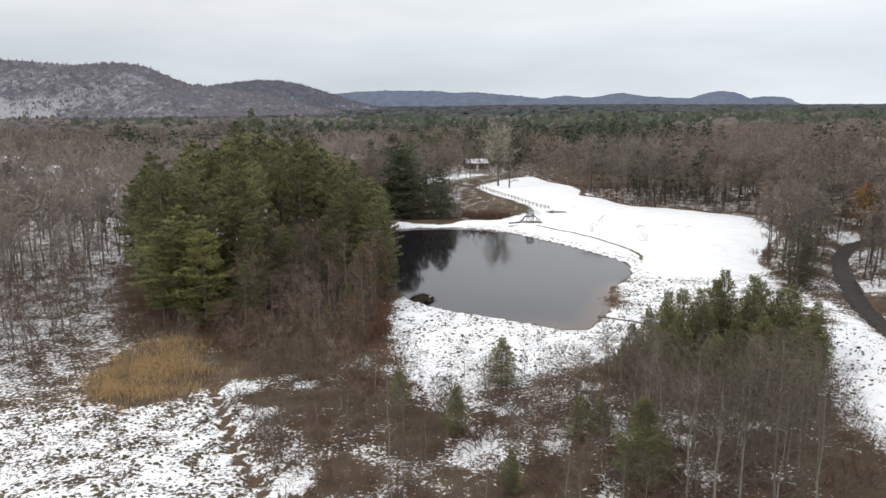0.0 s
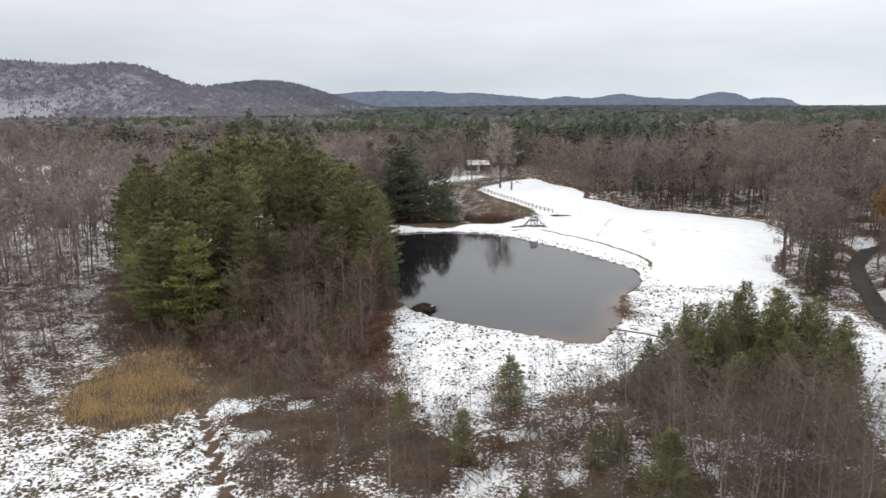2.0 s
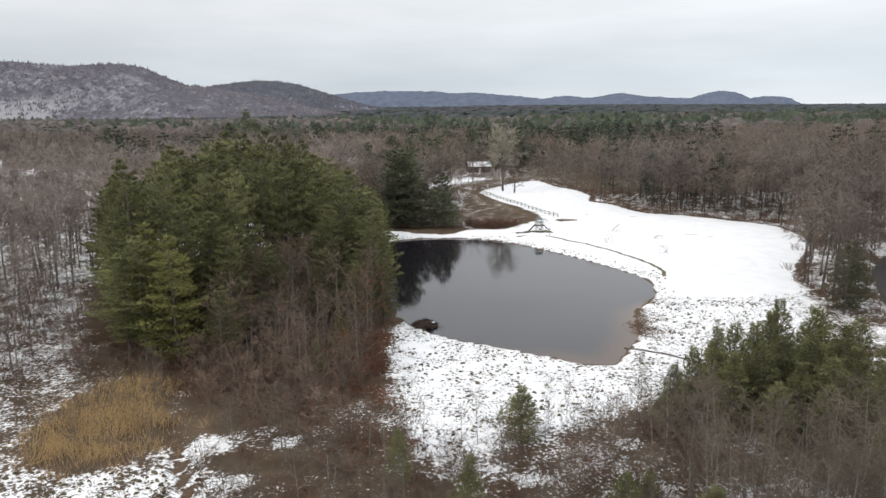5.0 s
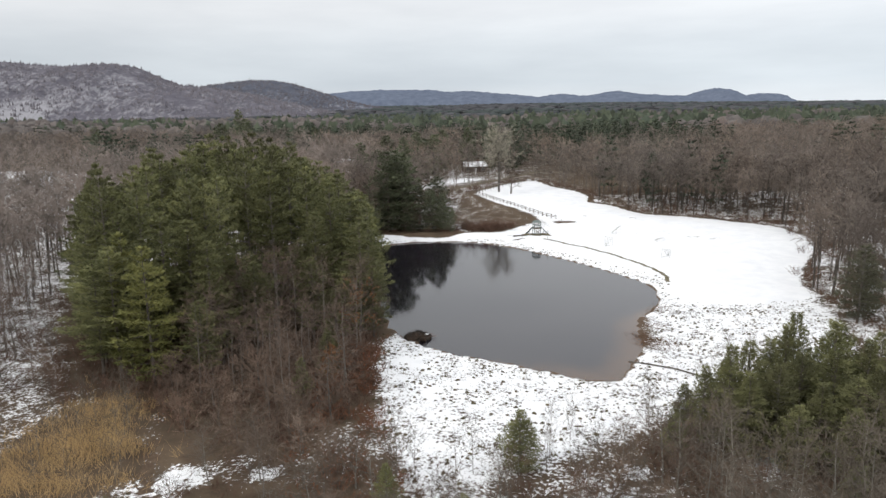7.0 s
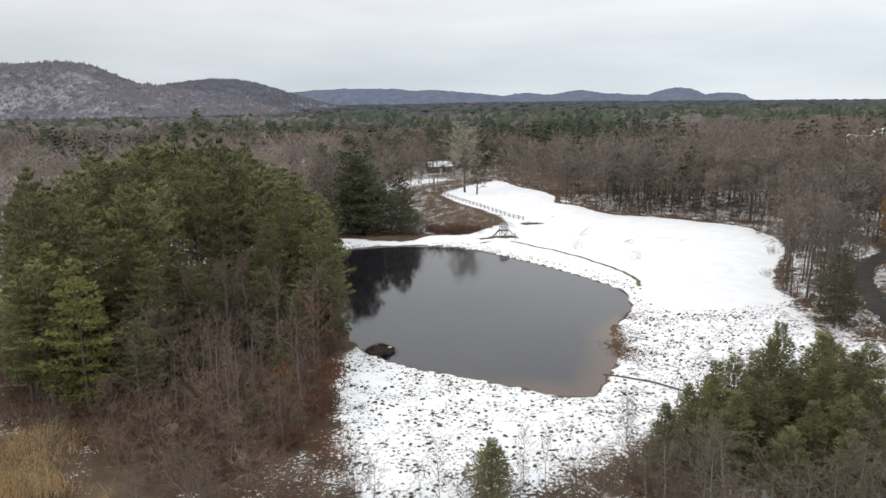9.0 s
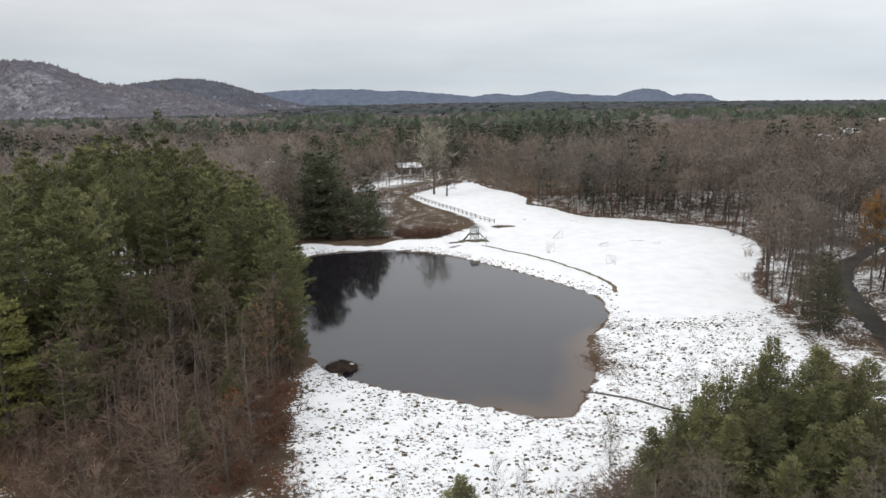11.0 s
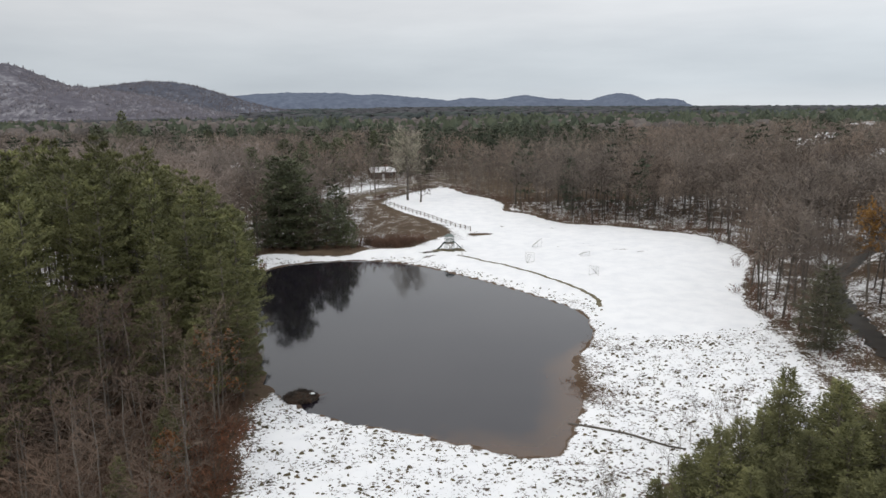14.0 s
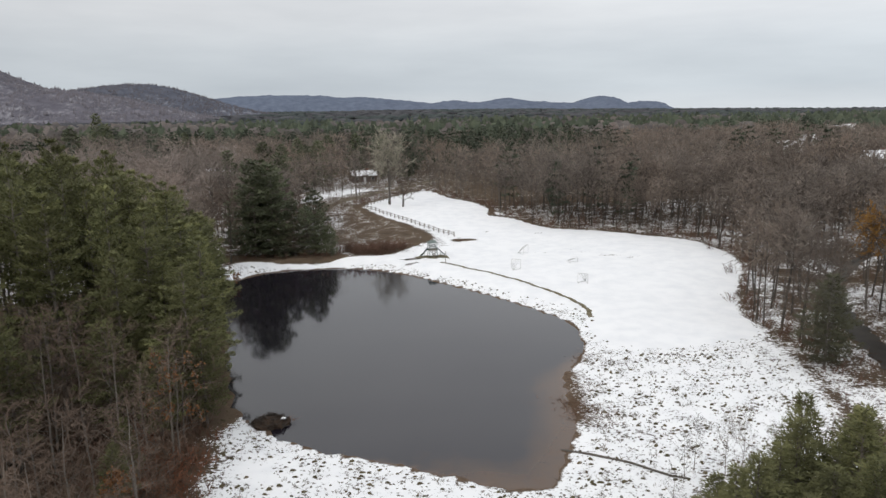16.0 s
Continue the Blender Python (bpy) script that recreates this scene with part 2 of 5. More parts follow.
def plain_material(name, dark, light, scale, rough=0.6, spec=0.3, metal=0.0):
    m, t, b = material(name, rough, spec)
    t.links.new(ramp_node(t, place_noise(t, scale, 4.0), [(0.3, dark), (0.7, light)]), b.inputs["Base Color"])
    b.inputs["Metallic"].default_value = metal
    return m


GROUND, WATER = ground_material(), water_material()
SNOW = plain_material("snow", (0.78, 0.79, 0.81), (0.88, 0.885, 0.895), 2.0, 0.85, 0.1)
GREEN_PAINT = plain_material("green_paint", (0.035, 0.065, 0.055), (0.06, 0.10, 0.085), 4.0, 0.5)
ROOF_PAINT = plain_material("faded_paint", (0.12, 0.15, 0.14), (0.20, 0.235, 0.22), 3.0, 0.7)
PLAY_WOOD = plain_material("weathered_wood", (0.10, 0.085, 0.07), (0.22, 0.18, 0.14), 6.0, 0.85, 0.15)
WHITE_PIPE = plain_material("white_pipe", (0.55, 0.55, 0.55), (0.7, 0.7, 0.69), 5.0, 0.5)
NETTING = plain_material("netting", (0.4, 0.4, 0.38), (0.55, 0.55, 0.53), 5.0, 0.9)
SIDING = plain_material("brown_siding", (0.08, 0.055, 0.045), (0.15, 0.105, 0.085), 2.0, 0.8)
PALE_SIDING = plain_material("pale_siding", (0.55, 0.55, 0.54), (0.72, 0.72, 0.70), 2.0, 0.8)
BRICK_RED = plain_material("chimney_brick", (0.16, 0.075, 0.055), (0.28, 0.14, 0.10), 5.0, 0.9)
PANE = plain_material("window_glass", (0.02, 0.025, 0.03), (0.04, 0.045, 0.05), 1.0, 0.06, 0.5)
MURKY = plain_material("murky_water", (0.02, 0.017, 0.014), (0.05, 0.042, 0.034), 0.4, 0.5, 0.25)
GRAVEL = plain_material("gravel", (0.08, 0.063, 0.045), (0.20, 0.165, 0.12), 0.9, 0.95, 0.1)
EARTH = plain_material("dark_earth", (0.03, 0.021, 0.016), (0.08, 0.055, 0.04), 3.0, 0.95, 0.1)
MUD = plain_material("muddy_turf", (0.10, 0.085, 0.05), (0.22, 0.19, 0.13), 1.5, 0.9, 0.15)

# ---- geometry tools ----
rng = np.random.default_rng(7)


def unit(v):
    return v / np.maximum(np.linalg.norm(v, axis=-1, keepdims=True), 1e-9)


def frame_of(d):
    """Two directions across each direction."""
    up = np.where(np.abs(d[:, 2:3]) > 0.9, np.array([[1.0, 0, 0]]), np.array([[0, 0, 1.0]]))
    u = unit(np.cross(d, up))
    return u, np.cross(d, u)


def spikes(a, b, r):
    """Tapered three-sided twigs from a to b."""
    a, b, r = np.asarray(a, float), np.asarray(b, float), np.asarray(r, float)
    n = len(a)
    u, v = frame_of(unit(b - a))
    ring = [a + r[:, None] * (math.cos(k) * u + math.sin(k) * v) for k in (0.0, 2.094, 4.189)]
    verts = np.stack([*ring, b], 1).reshape(-1, 3)
    i = np.arange(n)[:, None, None] * 4
    return verts, (i + np.array([[0, 1, 3], [1, 2, 3], [2, 0, 3]])).reshape(-1, 3)


def tubes(a, b, ra, rb, sides=5):
    a, b, ra, rb = (np.asarray(q, float) for q in (a, b, ra, rb))
    n = len(a)
    u, v = frame_of(unit(b - a))
    ks = np.arange(sides) * 2 * math.pi / sides
    ring = np.cos(ks)[None, :, None] * u[:, None] + np.sin(ks)[None, :, None] * v[:, None]
    verts = np.concatenate([a[:, None] + ra[:, None, None] * ring, b[:, None] + rb[:, None, None] * ring], 1).reshape(-1, 3)
    f = []
    for k in range(sides):
        m = (k + 1) % sides
        f += [[k, m, sides + m], [k, sides + m, sides + k]]
    for k in range(1, sides - 1):
        f.append([sides, sides + k, sides + k + 1])
    i = np.arange(n)[:, None, None] * (2 * sides)
    return verts, (i + np.array(f)).reshape(-1, 3)


def blades(a, b, w):
    """Leaf blades: narrow folded triangles from a to b."""
    a, b, w = np.asarray(a, float), np.asarray(b, float), np.asarray(w, float)
    d = unit(b - a)
    side = unit(np.cross(d, rng.normal(size=a.shape)))
    m = a + 0.35 * (b - a)
    verts = np.stack([a, m - w[:, None] * side, b, m + w[:, None] * side], 1).reshape(-1, 3)
    verts = verts.reshape(-1, 4, 3)
    i = np.arange(len(a))[:, None, None] * 4
    return verts.reshape(-1, 3), (i + np.array([[0, 1, 2], [0, 2, 3]])).reshape(-1, 3)


def slivers(a, b, w):
    """Fine twigs and needles too thin to show a section."""
    a, b, w = np.asarray(a, float), np.asarray(b, float), np.asarray(w, float)
    side = unit(np.cross(unit(b - a), rng.normal(size=a.shape))) * w[:, None]
    verts = np.stack([a - side, a + side, b], 1).reshape(-1, 3)
    return verts, np.arange(len(verts)).reshape(-1, 3)


def join(*geos):
    vs, fs, k = [], [], 0
    for v, f in geos:
        vs.append(v), fs.append(f + k)
        k += len(v)
    return np.concatenate(vs), np.concatenate(fs)


def mesh_of(name, geo, mats, index=None, smooth=False):
    v, f = geo
    me = bpy.data.meshes.new(name)
    me.vertices.add(len(v))
    me.vertices.foreach_set("co", np.ascontiguousarray(v, dtype=np.float32).ravel())
    k = f.shape[1]
    me.loops.add(len(f) * k)
    me.loops.foreach_set("vertex_index", np.ascontiguousarray(f, dtype=np.int32).ravel())
    me.polygons.add(len(f))
    me.polygons.foreach_set("loop_start", np.arange(0, len(f) * k, k, dtype=np.int32))
    if index is not None:
        me.polygons.foreach_set("material_index", np.asarray(index, dtype=np.int32))
    if smooth:
        me.polygons.foreach_set("use_smooth", np.ones(len(f), dtype=bool))
    for m in mats if isinstance(mats, (list, tuple)) else [mats]:
        me.materials.append(m)
    me.update(calc_edges=True)
    return me


def spread(geo, places):
    """Copies of one shape at rows of x, y, z, turn, size, height, joined."""
    v, f = geo
    p = np.asarray(places, float)
    c, s = np.cos(p[:, 3]), np.sin(p[:, 3])
    x = (v[None, :, 0] * c[:, None] - v[None, :, 1] * s[:, None]) * p[:, 4:5] + p[:, 0:1]
    y = (v[None, :, 0] * s[:, None] + v[None, :, 1] * c[:, None]) * p[:, 4:5] + p[:, 1:2]
    z = v[None, :, 2] * p[:, 5:6] + p[:, 2:3]
    return np.stack([x, y, z], -1).reshape(-1, 3), (f[None] + (np.arange(len(p)) * len(v))[:, None, None]).reshape(-1, 3)


def part(name, data, mat, parent, label=""):
    """One mesh under a thing: from a bmesh, a mesh or a pair of arrays."""
    if isinstance(data, bmesh.types.BMesh):
        me = bpy.data.meshes.new(name)
        data.to_mesh(me)
        data.free()
        me.materials.append(mat)
    elif isinstance(data, tuple):
        me = mesh_of(name, data, mat)
    else:
        me = data
    ob = new(name, me)
    ob.parent = parent
    return tagged(ob, label) if label else ob


def box(sx, sy, sz, at=(0, 0, 0), m=None, bevel=0.0):
    bm = bmesh.new()
    bmesh.ops.create_cube(bm, size=1.0, matrix=Matrix.Translation(at) @ (m or Matrix()) @ Matrix.Diagonal((sx, sy, sz, 1)))
    if bevel:
        bmesh.ops.bevel(bm, geom=bm.edges[:], offset=bevel, segments=1, affect="EDGES")
    return bm


def pipe(points, r, sides=6):
    """A round bar through points."""
    p = np.asarray(points, float)
    return tubes(p[:-1], p[1:], np.full(len(p) - 1, r), np.full(len(p) - 1, r), sides)


# ---- plan of the land ----
HOUSES_EAST = [(394, 540), (430, 566), (249, 370), (177, 240), (195, 310)]


def smooth(a, b, x):
    u = np.clip((np.asarray(x, float) - a) / (b - a), 0, 1)
    return u * u * (3 - 2 * u)


def rounded(points, steps=6):
    """A closed line smoothly through points."""
    p = np.asarray(points, float)
    out = []
    for i in range(len(p)):
        a, b, c, d = p[i - 1], p[i], p[(i + 1) % len(p)], p[(i + 2) % len(p)]
        for k in range(steps):
            t = k / steps
            out.append(0.5 * (2 * b + (c - a) * t + (2 * a - 5 * b + 4 * c - d) * t * t + (3 * b - a - 3 * c + d) * t**3))
    return np.array(out)


def inside(poly, x, y):
    x, y = np.asarray(x, float), np.asarray(y, float)
    hit = np.zeros(x.shape, bool)
    for (ax, ay), (bx, by) in zip(poly, np.roll(poly, -1, 0)):
        if ay == by:
            continue
        hit ^= ((ay > y) != (by > y)) & (x < (bx - ax) * (y - ay) / (by - ay) + ax)
    return hit


def away(line, x, y, closed=True):
    """Distance to a line."""
    x, y = np.asarray(x, float), np.asarray(y, float)
    best = np.full(x.shape, 1e9)
    ends = np.roll(line, -1, 0) if closed else line[1:]
    for (ax, ay), (bx, by) in zip(line, ends):
        dx, dy = bx - ax, by - ay
        t = np.clip(((x - ax) * dx + (y - ay) * dy) / (dx * dx + dy * dy + 1e-9), 0, 1)
        best = np.minimum(best, np.hypot(x - ax - t * dx, y - ay - t * dy))
    return best


def signed(poly, x, y):
    """Distance outside a closed line; less than nothing inside."""
    d = away(poly, x, y)
    return np.where(inside(poly, x, y), -d, d)


POND = rounded([(19, 90.5), (13, 93.5), (7, 97.5), (1, 101), (-4, 105.5), (-8, 112), (-10, 122), (-13, 140), (-18, 158), (-17, 170), (-11, 178.5), (-1, 180.5), (9, 178.5), (17.5, 171), (24.5, 161), (30, 152), (34.5, 143), (37.2, 136), (36.5, 127), (33.5, 120), (29.5, 114), (27.5, 106), (25.5, 100), (22.5, 94)])
LAWN = rounded([(-17, 183), (-5, 183.5), (5, 185), (15, 186), (19, 192), (27, 204), (22, 222), (12, 246), (20, 266), (33, 286), (37, 285), (41, 263), (48, 242), (46, 230), (51, 224), (57, 211), (68, 205), (79, 196), (85, 186), (84, 168), (73, 150), (63, 133), (62, 123), (58, 113), (55, 104), (50, 95), (42, 89), (30, 86), (20, 79), (8, 70.5), (-3, 68), (-8, 85), (-9.8, 95), (-9, 104), (-14, 140), (-20, 160)], 4)
SMOOTH_LAWN = rounded([(41, 139), (38.5, 127), (42, 122.5), (48, 122), (60, 123), (63, 133), (73, 150), (84, 168), (85, 186), (79, 196), (57, 211), (47, 242), (36, 285), (13, 246), (32, 205), (24, 188), (-18, 184), (-10, 181), (9, 181), (20, 172), (33, 152)], 3)
MEADOW = rounded([(-66, 20), (-64, 60), (-42, 64), (-30, 67), (-24, 68), (-20, 58), (-14, 44), (-10, 20)], 4)
STRIP = rounded([(51, 88), (55, 91), (60, 86), (58, 78), (51, 66), (46, 54), (40, 56), (43, 69), (48, 80)], 4)
FOOT = rounded([(-34, 89), (-29, 82), (-27, 73), (-23, 73), (-14, 78), (-18, 86), (-30, 92)], 3)
VERGE = rounded([(-22, 186), (-15, 184.6), (-8, 183.2), (0, 182.6), (4.5, 184.5), (5, 188), (-2, 191), (-22, 192)], 4)
FIELD = rounded([(6, 247), (9.5, 252), (21, 222), (26.5, 204), (18, 193), (14, 188), (8, 188), (3, 208)], 4)
YARD = rounded([(-6, 262), (2, 272), (10, 284), (18, 293), (13, 300), (3, 292), (-6, 278)], 4)
GLADE = rounded([(9, 302), (21, 302), (24, 342), (8, 342)], 3)
WEST_YARD = rounded([(-225, 262), (-190, 225), (-150, 218), (-112, 226), (-112, 262), (-122, 300), (-160, 335), (-235, 345)], 3)
EAST_YARDS = [rounded([(x - 14, y - 60), (x + 14, y - 60), (x + 18, y + 14), (x - 18, y + 14)], 2) for x, y in HOUSES_EAST]
CLUMP = rounded([(-47, 98), (-42, 90), (-30, 86), (-18, 78), (-9, 82), (-9, 100), (-12, 120), (-15, 140), (-22, 158), (-40, 161), (-60, 148), (-64, 130), (-56, 112)], 4)
BRUSH = rounded([(-24, 66), (-19, 56), (-12, 42), (-8, 30), (44, 30), (42, 58), (44, 70), (22, 75), (10, 68.5), (-2, 67), (-8, 79), (-18, 78)], 4)
WEST_STRIP = rounded([(-6, 200), (2, 200), (4, 215), (7, 244), (0, 240), (-5, 222)], 3)
FRONT = rounded([(-52, 62), (-22, 62), (-12, 78), (-30, 90), (-52, 99)], 2)
REEDS = rounded([(-39.5, 68), (-41, 73), (-41, 80), (-38.5, 87), (-34, 85), (-31, 78), (-29, 70), (-32, 66.5), (-36, 66)], 4)
SNOWY = ((-23.5, 69.5, 2.6), (-19.3, 62.8, 1.9), (-13, 49.5, 2.4), (-16, 70, 1.5), (6, 63, 1.6), (16, 69, 1.8), (10, 55, 1.5), (22, 56, 1.4))


def clear_of_snow_patches(x, y):
    ok = np.ones(np.shape(x), bool)
    for a, b, r in SNOWY:
        ok &= np.hypot(x - a, y - b) > r
    return ok


STREAM = np.array([(-12, 38), (-15, 47), (-19.5, 54), (-23, 62), (-26.5, 69), (-29, 77)])
EAST_STREAM = np.array([(128, 180), (108, 164), (93, 151), (83, 138), (76.5, 125), (71, 112), (66.5, 101.5), (63.5, 90), (61, 78), (59.5, 62), (60, 40)])
ROAD = np.array([(-60, 205), (-30, 224), (-10, 236), (0, 247), (6, 262), (15, 278), (26, 294), (40, 318), (62, 350)])
PATH_LINE = np.array([(24.5, 177), (31, 168), (35, 161), (39, 153), (41, 147), (42, 141), (41, 136)])


def land(x, y):
    """Height of the ground."""
    x, y = np.asarray(x, float), np.asarray(y, float)
    z = 0.35 + 0.9 * smooth(125, 190, y) + 2.6 * smooth(190, 260, y)
    r = np.hypot(x, y)
    z = z + 1.5 * smooth(85, 160, x) + 1.2 * smooth(-60, -120, x) + (38 - 20 * smooth(300, 2600, x)) * smooth(600, 3600, r) * smooth(-2500, 400, x)
    z = z + 0.16 * np.sin(x * 0.21 + 1.3) * np.sin(y * 0.17) + 0.07 * np.sin(x * 0.63 + y * 0.4) * np.sin(y * 0.71 - x * 0.2)
    for kx, ky in HOUSES_EAST:
        z = z + 6 * np.exp(-((x - kx) ** 2 + (y - ky) ** 2) / 1200)
    near = (np.abs(x) < 120) & (y > 20) & (y < 330)
    if near.any():
        xn, yn, zn = x[near], y[near], z[near]
        sd = signed(POND, xn, yn) + 0.35 * np.sin(xn * 1.9 + 0.6 * yn) * np.sin(yn * 1.6) + 0.25 * np.sin(xn * 0.8 - yn * 0.9)
        sd = sd + 0.7 * np.sin(xn * 1.1 + 1.9 * yn) * np.sin(yn * 0.9 - 0.7 * xn) * smooth(24, 29, xn) * smooth(124, 118, yn)
        zn = np.where(sd > 0, zn * np.clip(sd / 5, 0, 1) ** 0.8 + 0.02 * np.clip(sd, 0, 1), -1.0 * smooth(0, 6, -sd))
        ds = away(STREAM, xn, yn, False)
        zn = zn - 0.55 * smooth(1.4, 0.3, ds + 0.35 * np.sin(xn * 1.3 + yn))
        east_d = away(EAST_STREAM, xn, yn, False) + 0.5 * np.sin(xn * 0.9 + 0.4 * yn) * np.sin(yn * 0.7)
        zn = zn * smooth(1.0, 4.0, east_d) - 0.4 * smooth(3.2, 0.6, east_d)
        z = z.copy()
        z[near] = zn
    return z


def land_at(x, y):
    return float(land(np.array([float(x)]), np.array([float(y)]))[0])


# ---- ground ----
def graded(lo, hi, step, out_lo, out_hi, grow=1.22):
    mid = list(np.arange(lo, hi + 0.01, step))
    a, s = [lo], step
    while a[-1] > out_lo:
        s *= grow
        a.append(a[-1] - s)
    b, s = [hi], step
    while b[-1] < out_hi:
        s *= grow
        b.append(b[-1] + s)
    return np.array(a[:0:-1] + mid + b[1:])


gx = graded(-72, 100, 1.2, -4700, 4700)
gy = graded(36, 262, 1.2, -1500, 4700)
GX, GY = np.meshgrid(gx, gy)
GX, GY = GX.ravel(), GY.ravel()
gz = land(GX, GY)
nx, ny = len(gx), len(gy)
q = np.arange(nx * ny).reshape(ny, nx)
quads = np.stack([q[:-1, :-1], q[:-1, 1:], q[1:, 1:], q[1:, :-1]], -1).reshape(-1, 4)
ground_mesh = mesh_of("ground", (np.stack([GX, GY, gz], -1), quads), GROUND, smooth=True)

near = (np.abs(GX) < 130) & (GY > 15) & (GY < 360)
bare = np.full(GX.shape, 0.72)
mud = np.zeros(GX.shape)
xn, yn = GX[near], GY[near]
bn = np.full(xn.shape, 0.64)
bn = bn - 0.08 * smooth(-45, -60, xn) + smooth(45, 60, xn) * smooth(215, 180, yn) * np.array([0.3 * noise.noise((a * 0.11, b * 0.11, 6.0)) - 0.01 for a, b in zip(xn, yn)])
mn = np.zeros(xn.shape)


def lay(poly, value, soft=2.0):
    global bn
    w = smooth(soft, -soft, signed(poly, xn, yn))
    bn = bn * (1 - w) + value * w


rim_lawn = signed(LAWN, xn, yn)
lay(BRUSH, 0.70 - 0.09 * smooth(-3, 3, xn) * smooth(21, 15, xn) * smooth(48, 54, yn) + 0.28 * np.array([noise.noise((a * 0.16, b * 0.16, 2.0)) for a, b in zip(xn, yn)]), 3)
for ex, ey, er in SNOWY:
    w = smooth(1.15 * er, 0.6 * er, np.hypot(xn - ex, yn - ey))
    bn = bn * (1 - w) + 0.42 * w
lay(MEADOW, 0.525, 2)
lay(REEDS, 0.95, 2.5)
lay(STRIP, 0.36, 2)
lay(LAWN, 0.432, 1.5)
lay(SMOOTH_LAWN, 0.05, 1.5)
lay(CLUMP, 0.85, 3)
lay(FOOT, 0.92, 1.5)
bn = np.maximum(bn, (0.62 + 0.16 * smooth(30, 60, xn)) * smooth(215, 250, yn) * (rim_lawn > 3))
bn = np.maximum(bn, 0.95 * smooth(-5.5, -8.5, xn) * smooth(104, 109, yn) * smooth(176, 170, yn) * (xn > -40))
lay(VERGE, 0.93, 0.8)
lay(FIELD, 0.72, 1.5)
lay(YARD, 0.38, 3)
lay(WEST_STRIP, 0.6, 2)
for ex, ey, ew, eh, ev in ((50.5, 186.5, 3.0, 0.5, 0.62), (60.5, 177, 5.5, 1.3, 0.50), (57, 181, 3.5, 1.0, 0.44), (50.5, 171, 2.2, 0.5, 0.5), (45.5, 181, 1.6, 0.4, 0.55), (33.5, 199, 4.0, 2.2, 0.9), (36, 206, 2.2, 0.5, 0.62), (41, 207.5, 1.6, 0.4, 0.6), (47.5, 209.5, 2.8, 0.45, 0.6), (55.2, 184, 2.6, 0.5, 0.62), (53, 204, 1.5, 0.4, 0.55), (65.5, 174, 3.2, 0.8, 0.52), (48, 181, 1.3, 0.35, 0.6), (18.5, 176.5, 2.2, 0.3, 0.6)):
    w = smooth(1.3, 0.5, np.hypot((xn - ex) / ew, (yn - ey) / eh))
    bn = np.maximum(bn, ev * w)
rim = signed(LAWN, xn, yn)
bn = np.maximum(bn, 0.9 * smooth(3.4, 1.6, rim) * smooth(-0.5, 0.8, rim) * (0.72 + 0.28 * smooth(180, 200, yn)) * (yn > 100))
pond_d = signed(POND, xn, yn)
mn = np.maximum(mn, 1.0 * smooth(0.5, -0.2, pond_d))
mn = np.maximum(mn, 0.64 * smooth(5.0, 0.3, pond_d) * smooth(24, 28, xn) * smooth(120, 114, yn) * (yn > 99))
mn = np.maximum(mn, 0.95 * smooth(1.2, 0.3, away(STREAM, xn, yn, False)))
mn = np.maximum(mn, 0.9 * smooth(2.2, 1.4, away(EAST_STREAM, xn, yn, False)))
bare[near], mud[near] = bn, mn
bare[signed(WEST_YARD, GX, GY) < 3] = 0.42
for name, vals in (("bare", bare), ("mud", mud)):
    ground_mesh.attributes.new(name, "FLOAT", "POINT").data.foreach_set("value", vals.astype(np.float32))
ground = tagged(new("ground", ground_mesh), "snow-covered ground with dead grass showing through", "ground", kind="structure")

# water: a sheet a little wider than the shore
wx, wy = np.meshgrid(np.arange(-24, 44, 1.0), np.arange(84, 188, 1.0))
wn = wx.shape
wx, wy = wx.ravel(), wy.ravel()
wd = signed(POND, wx, wy)
q = np.arange(wx.size).reshape(wn)
quads = np.stack([q[:-1, :-1], q[:-1, 1:], q[1:, 1:], q[1:, :-1]], -1).reshape(-1, 4)
quads = quads[(wd[quads] < 1.2).any(1)]
used, quads = np.unique(quads, return_inverse=True)
quads = quads.reshape(-1, 4)
wm = mesh_of("pond", (np.stack([wx, wy, np.zeros(wx.size)], -1)[used], quads), WATER, smooth=True)
south = smooth(125, 112, wy[used]) * smooth(-2, 8, wx[used])
shal = np.maximum(smooth(-1.5, 0.5, wd[used]) * (0.3 + 0.65 * south), 0.80 * smooth(-9, -0.3, wd[used]) * south * smooth(0, 18, wx[used]))
shal = np.maximum(shal, 0.85 * smooth(-4.5, -0.2, wd[used]) * smooth(22, 27, wx[used]) * smooth(128, 118, wy[used]))
wm.attributes.new("shallow", "FLOAT", "POINT").data.foreach_set("value", shal.astype(np.float32))
tagged(new("water", wm), "dark still pond water with brown shallow margin", "water", kind="structure")


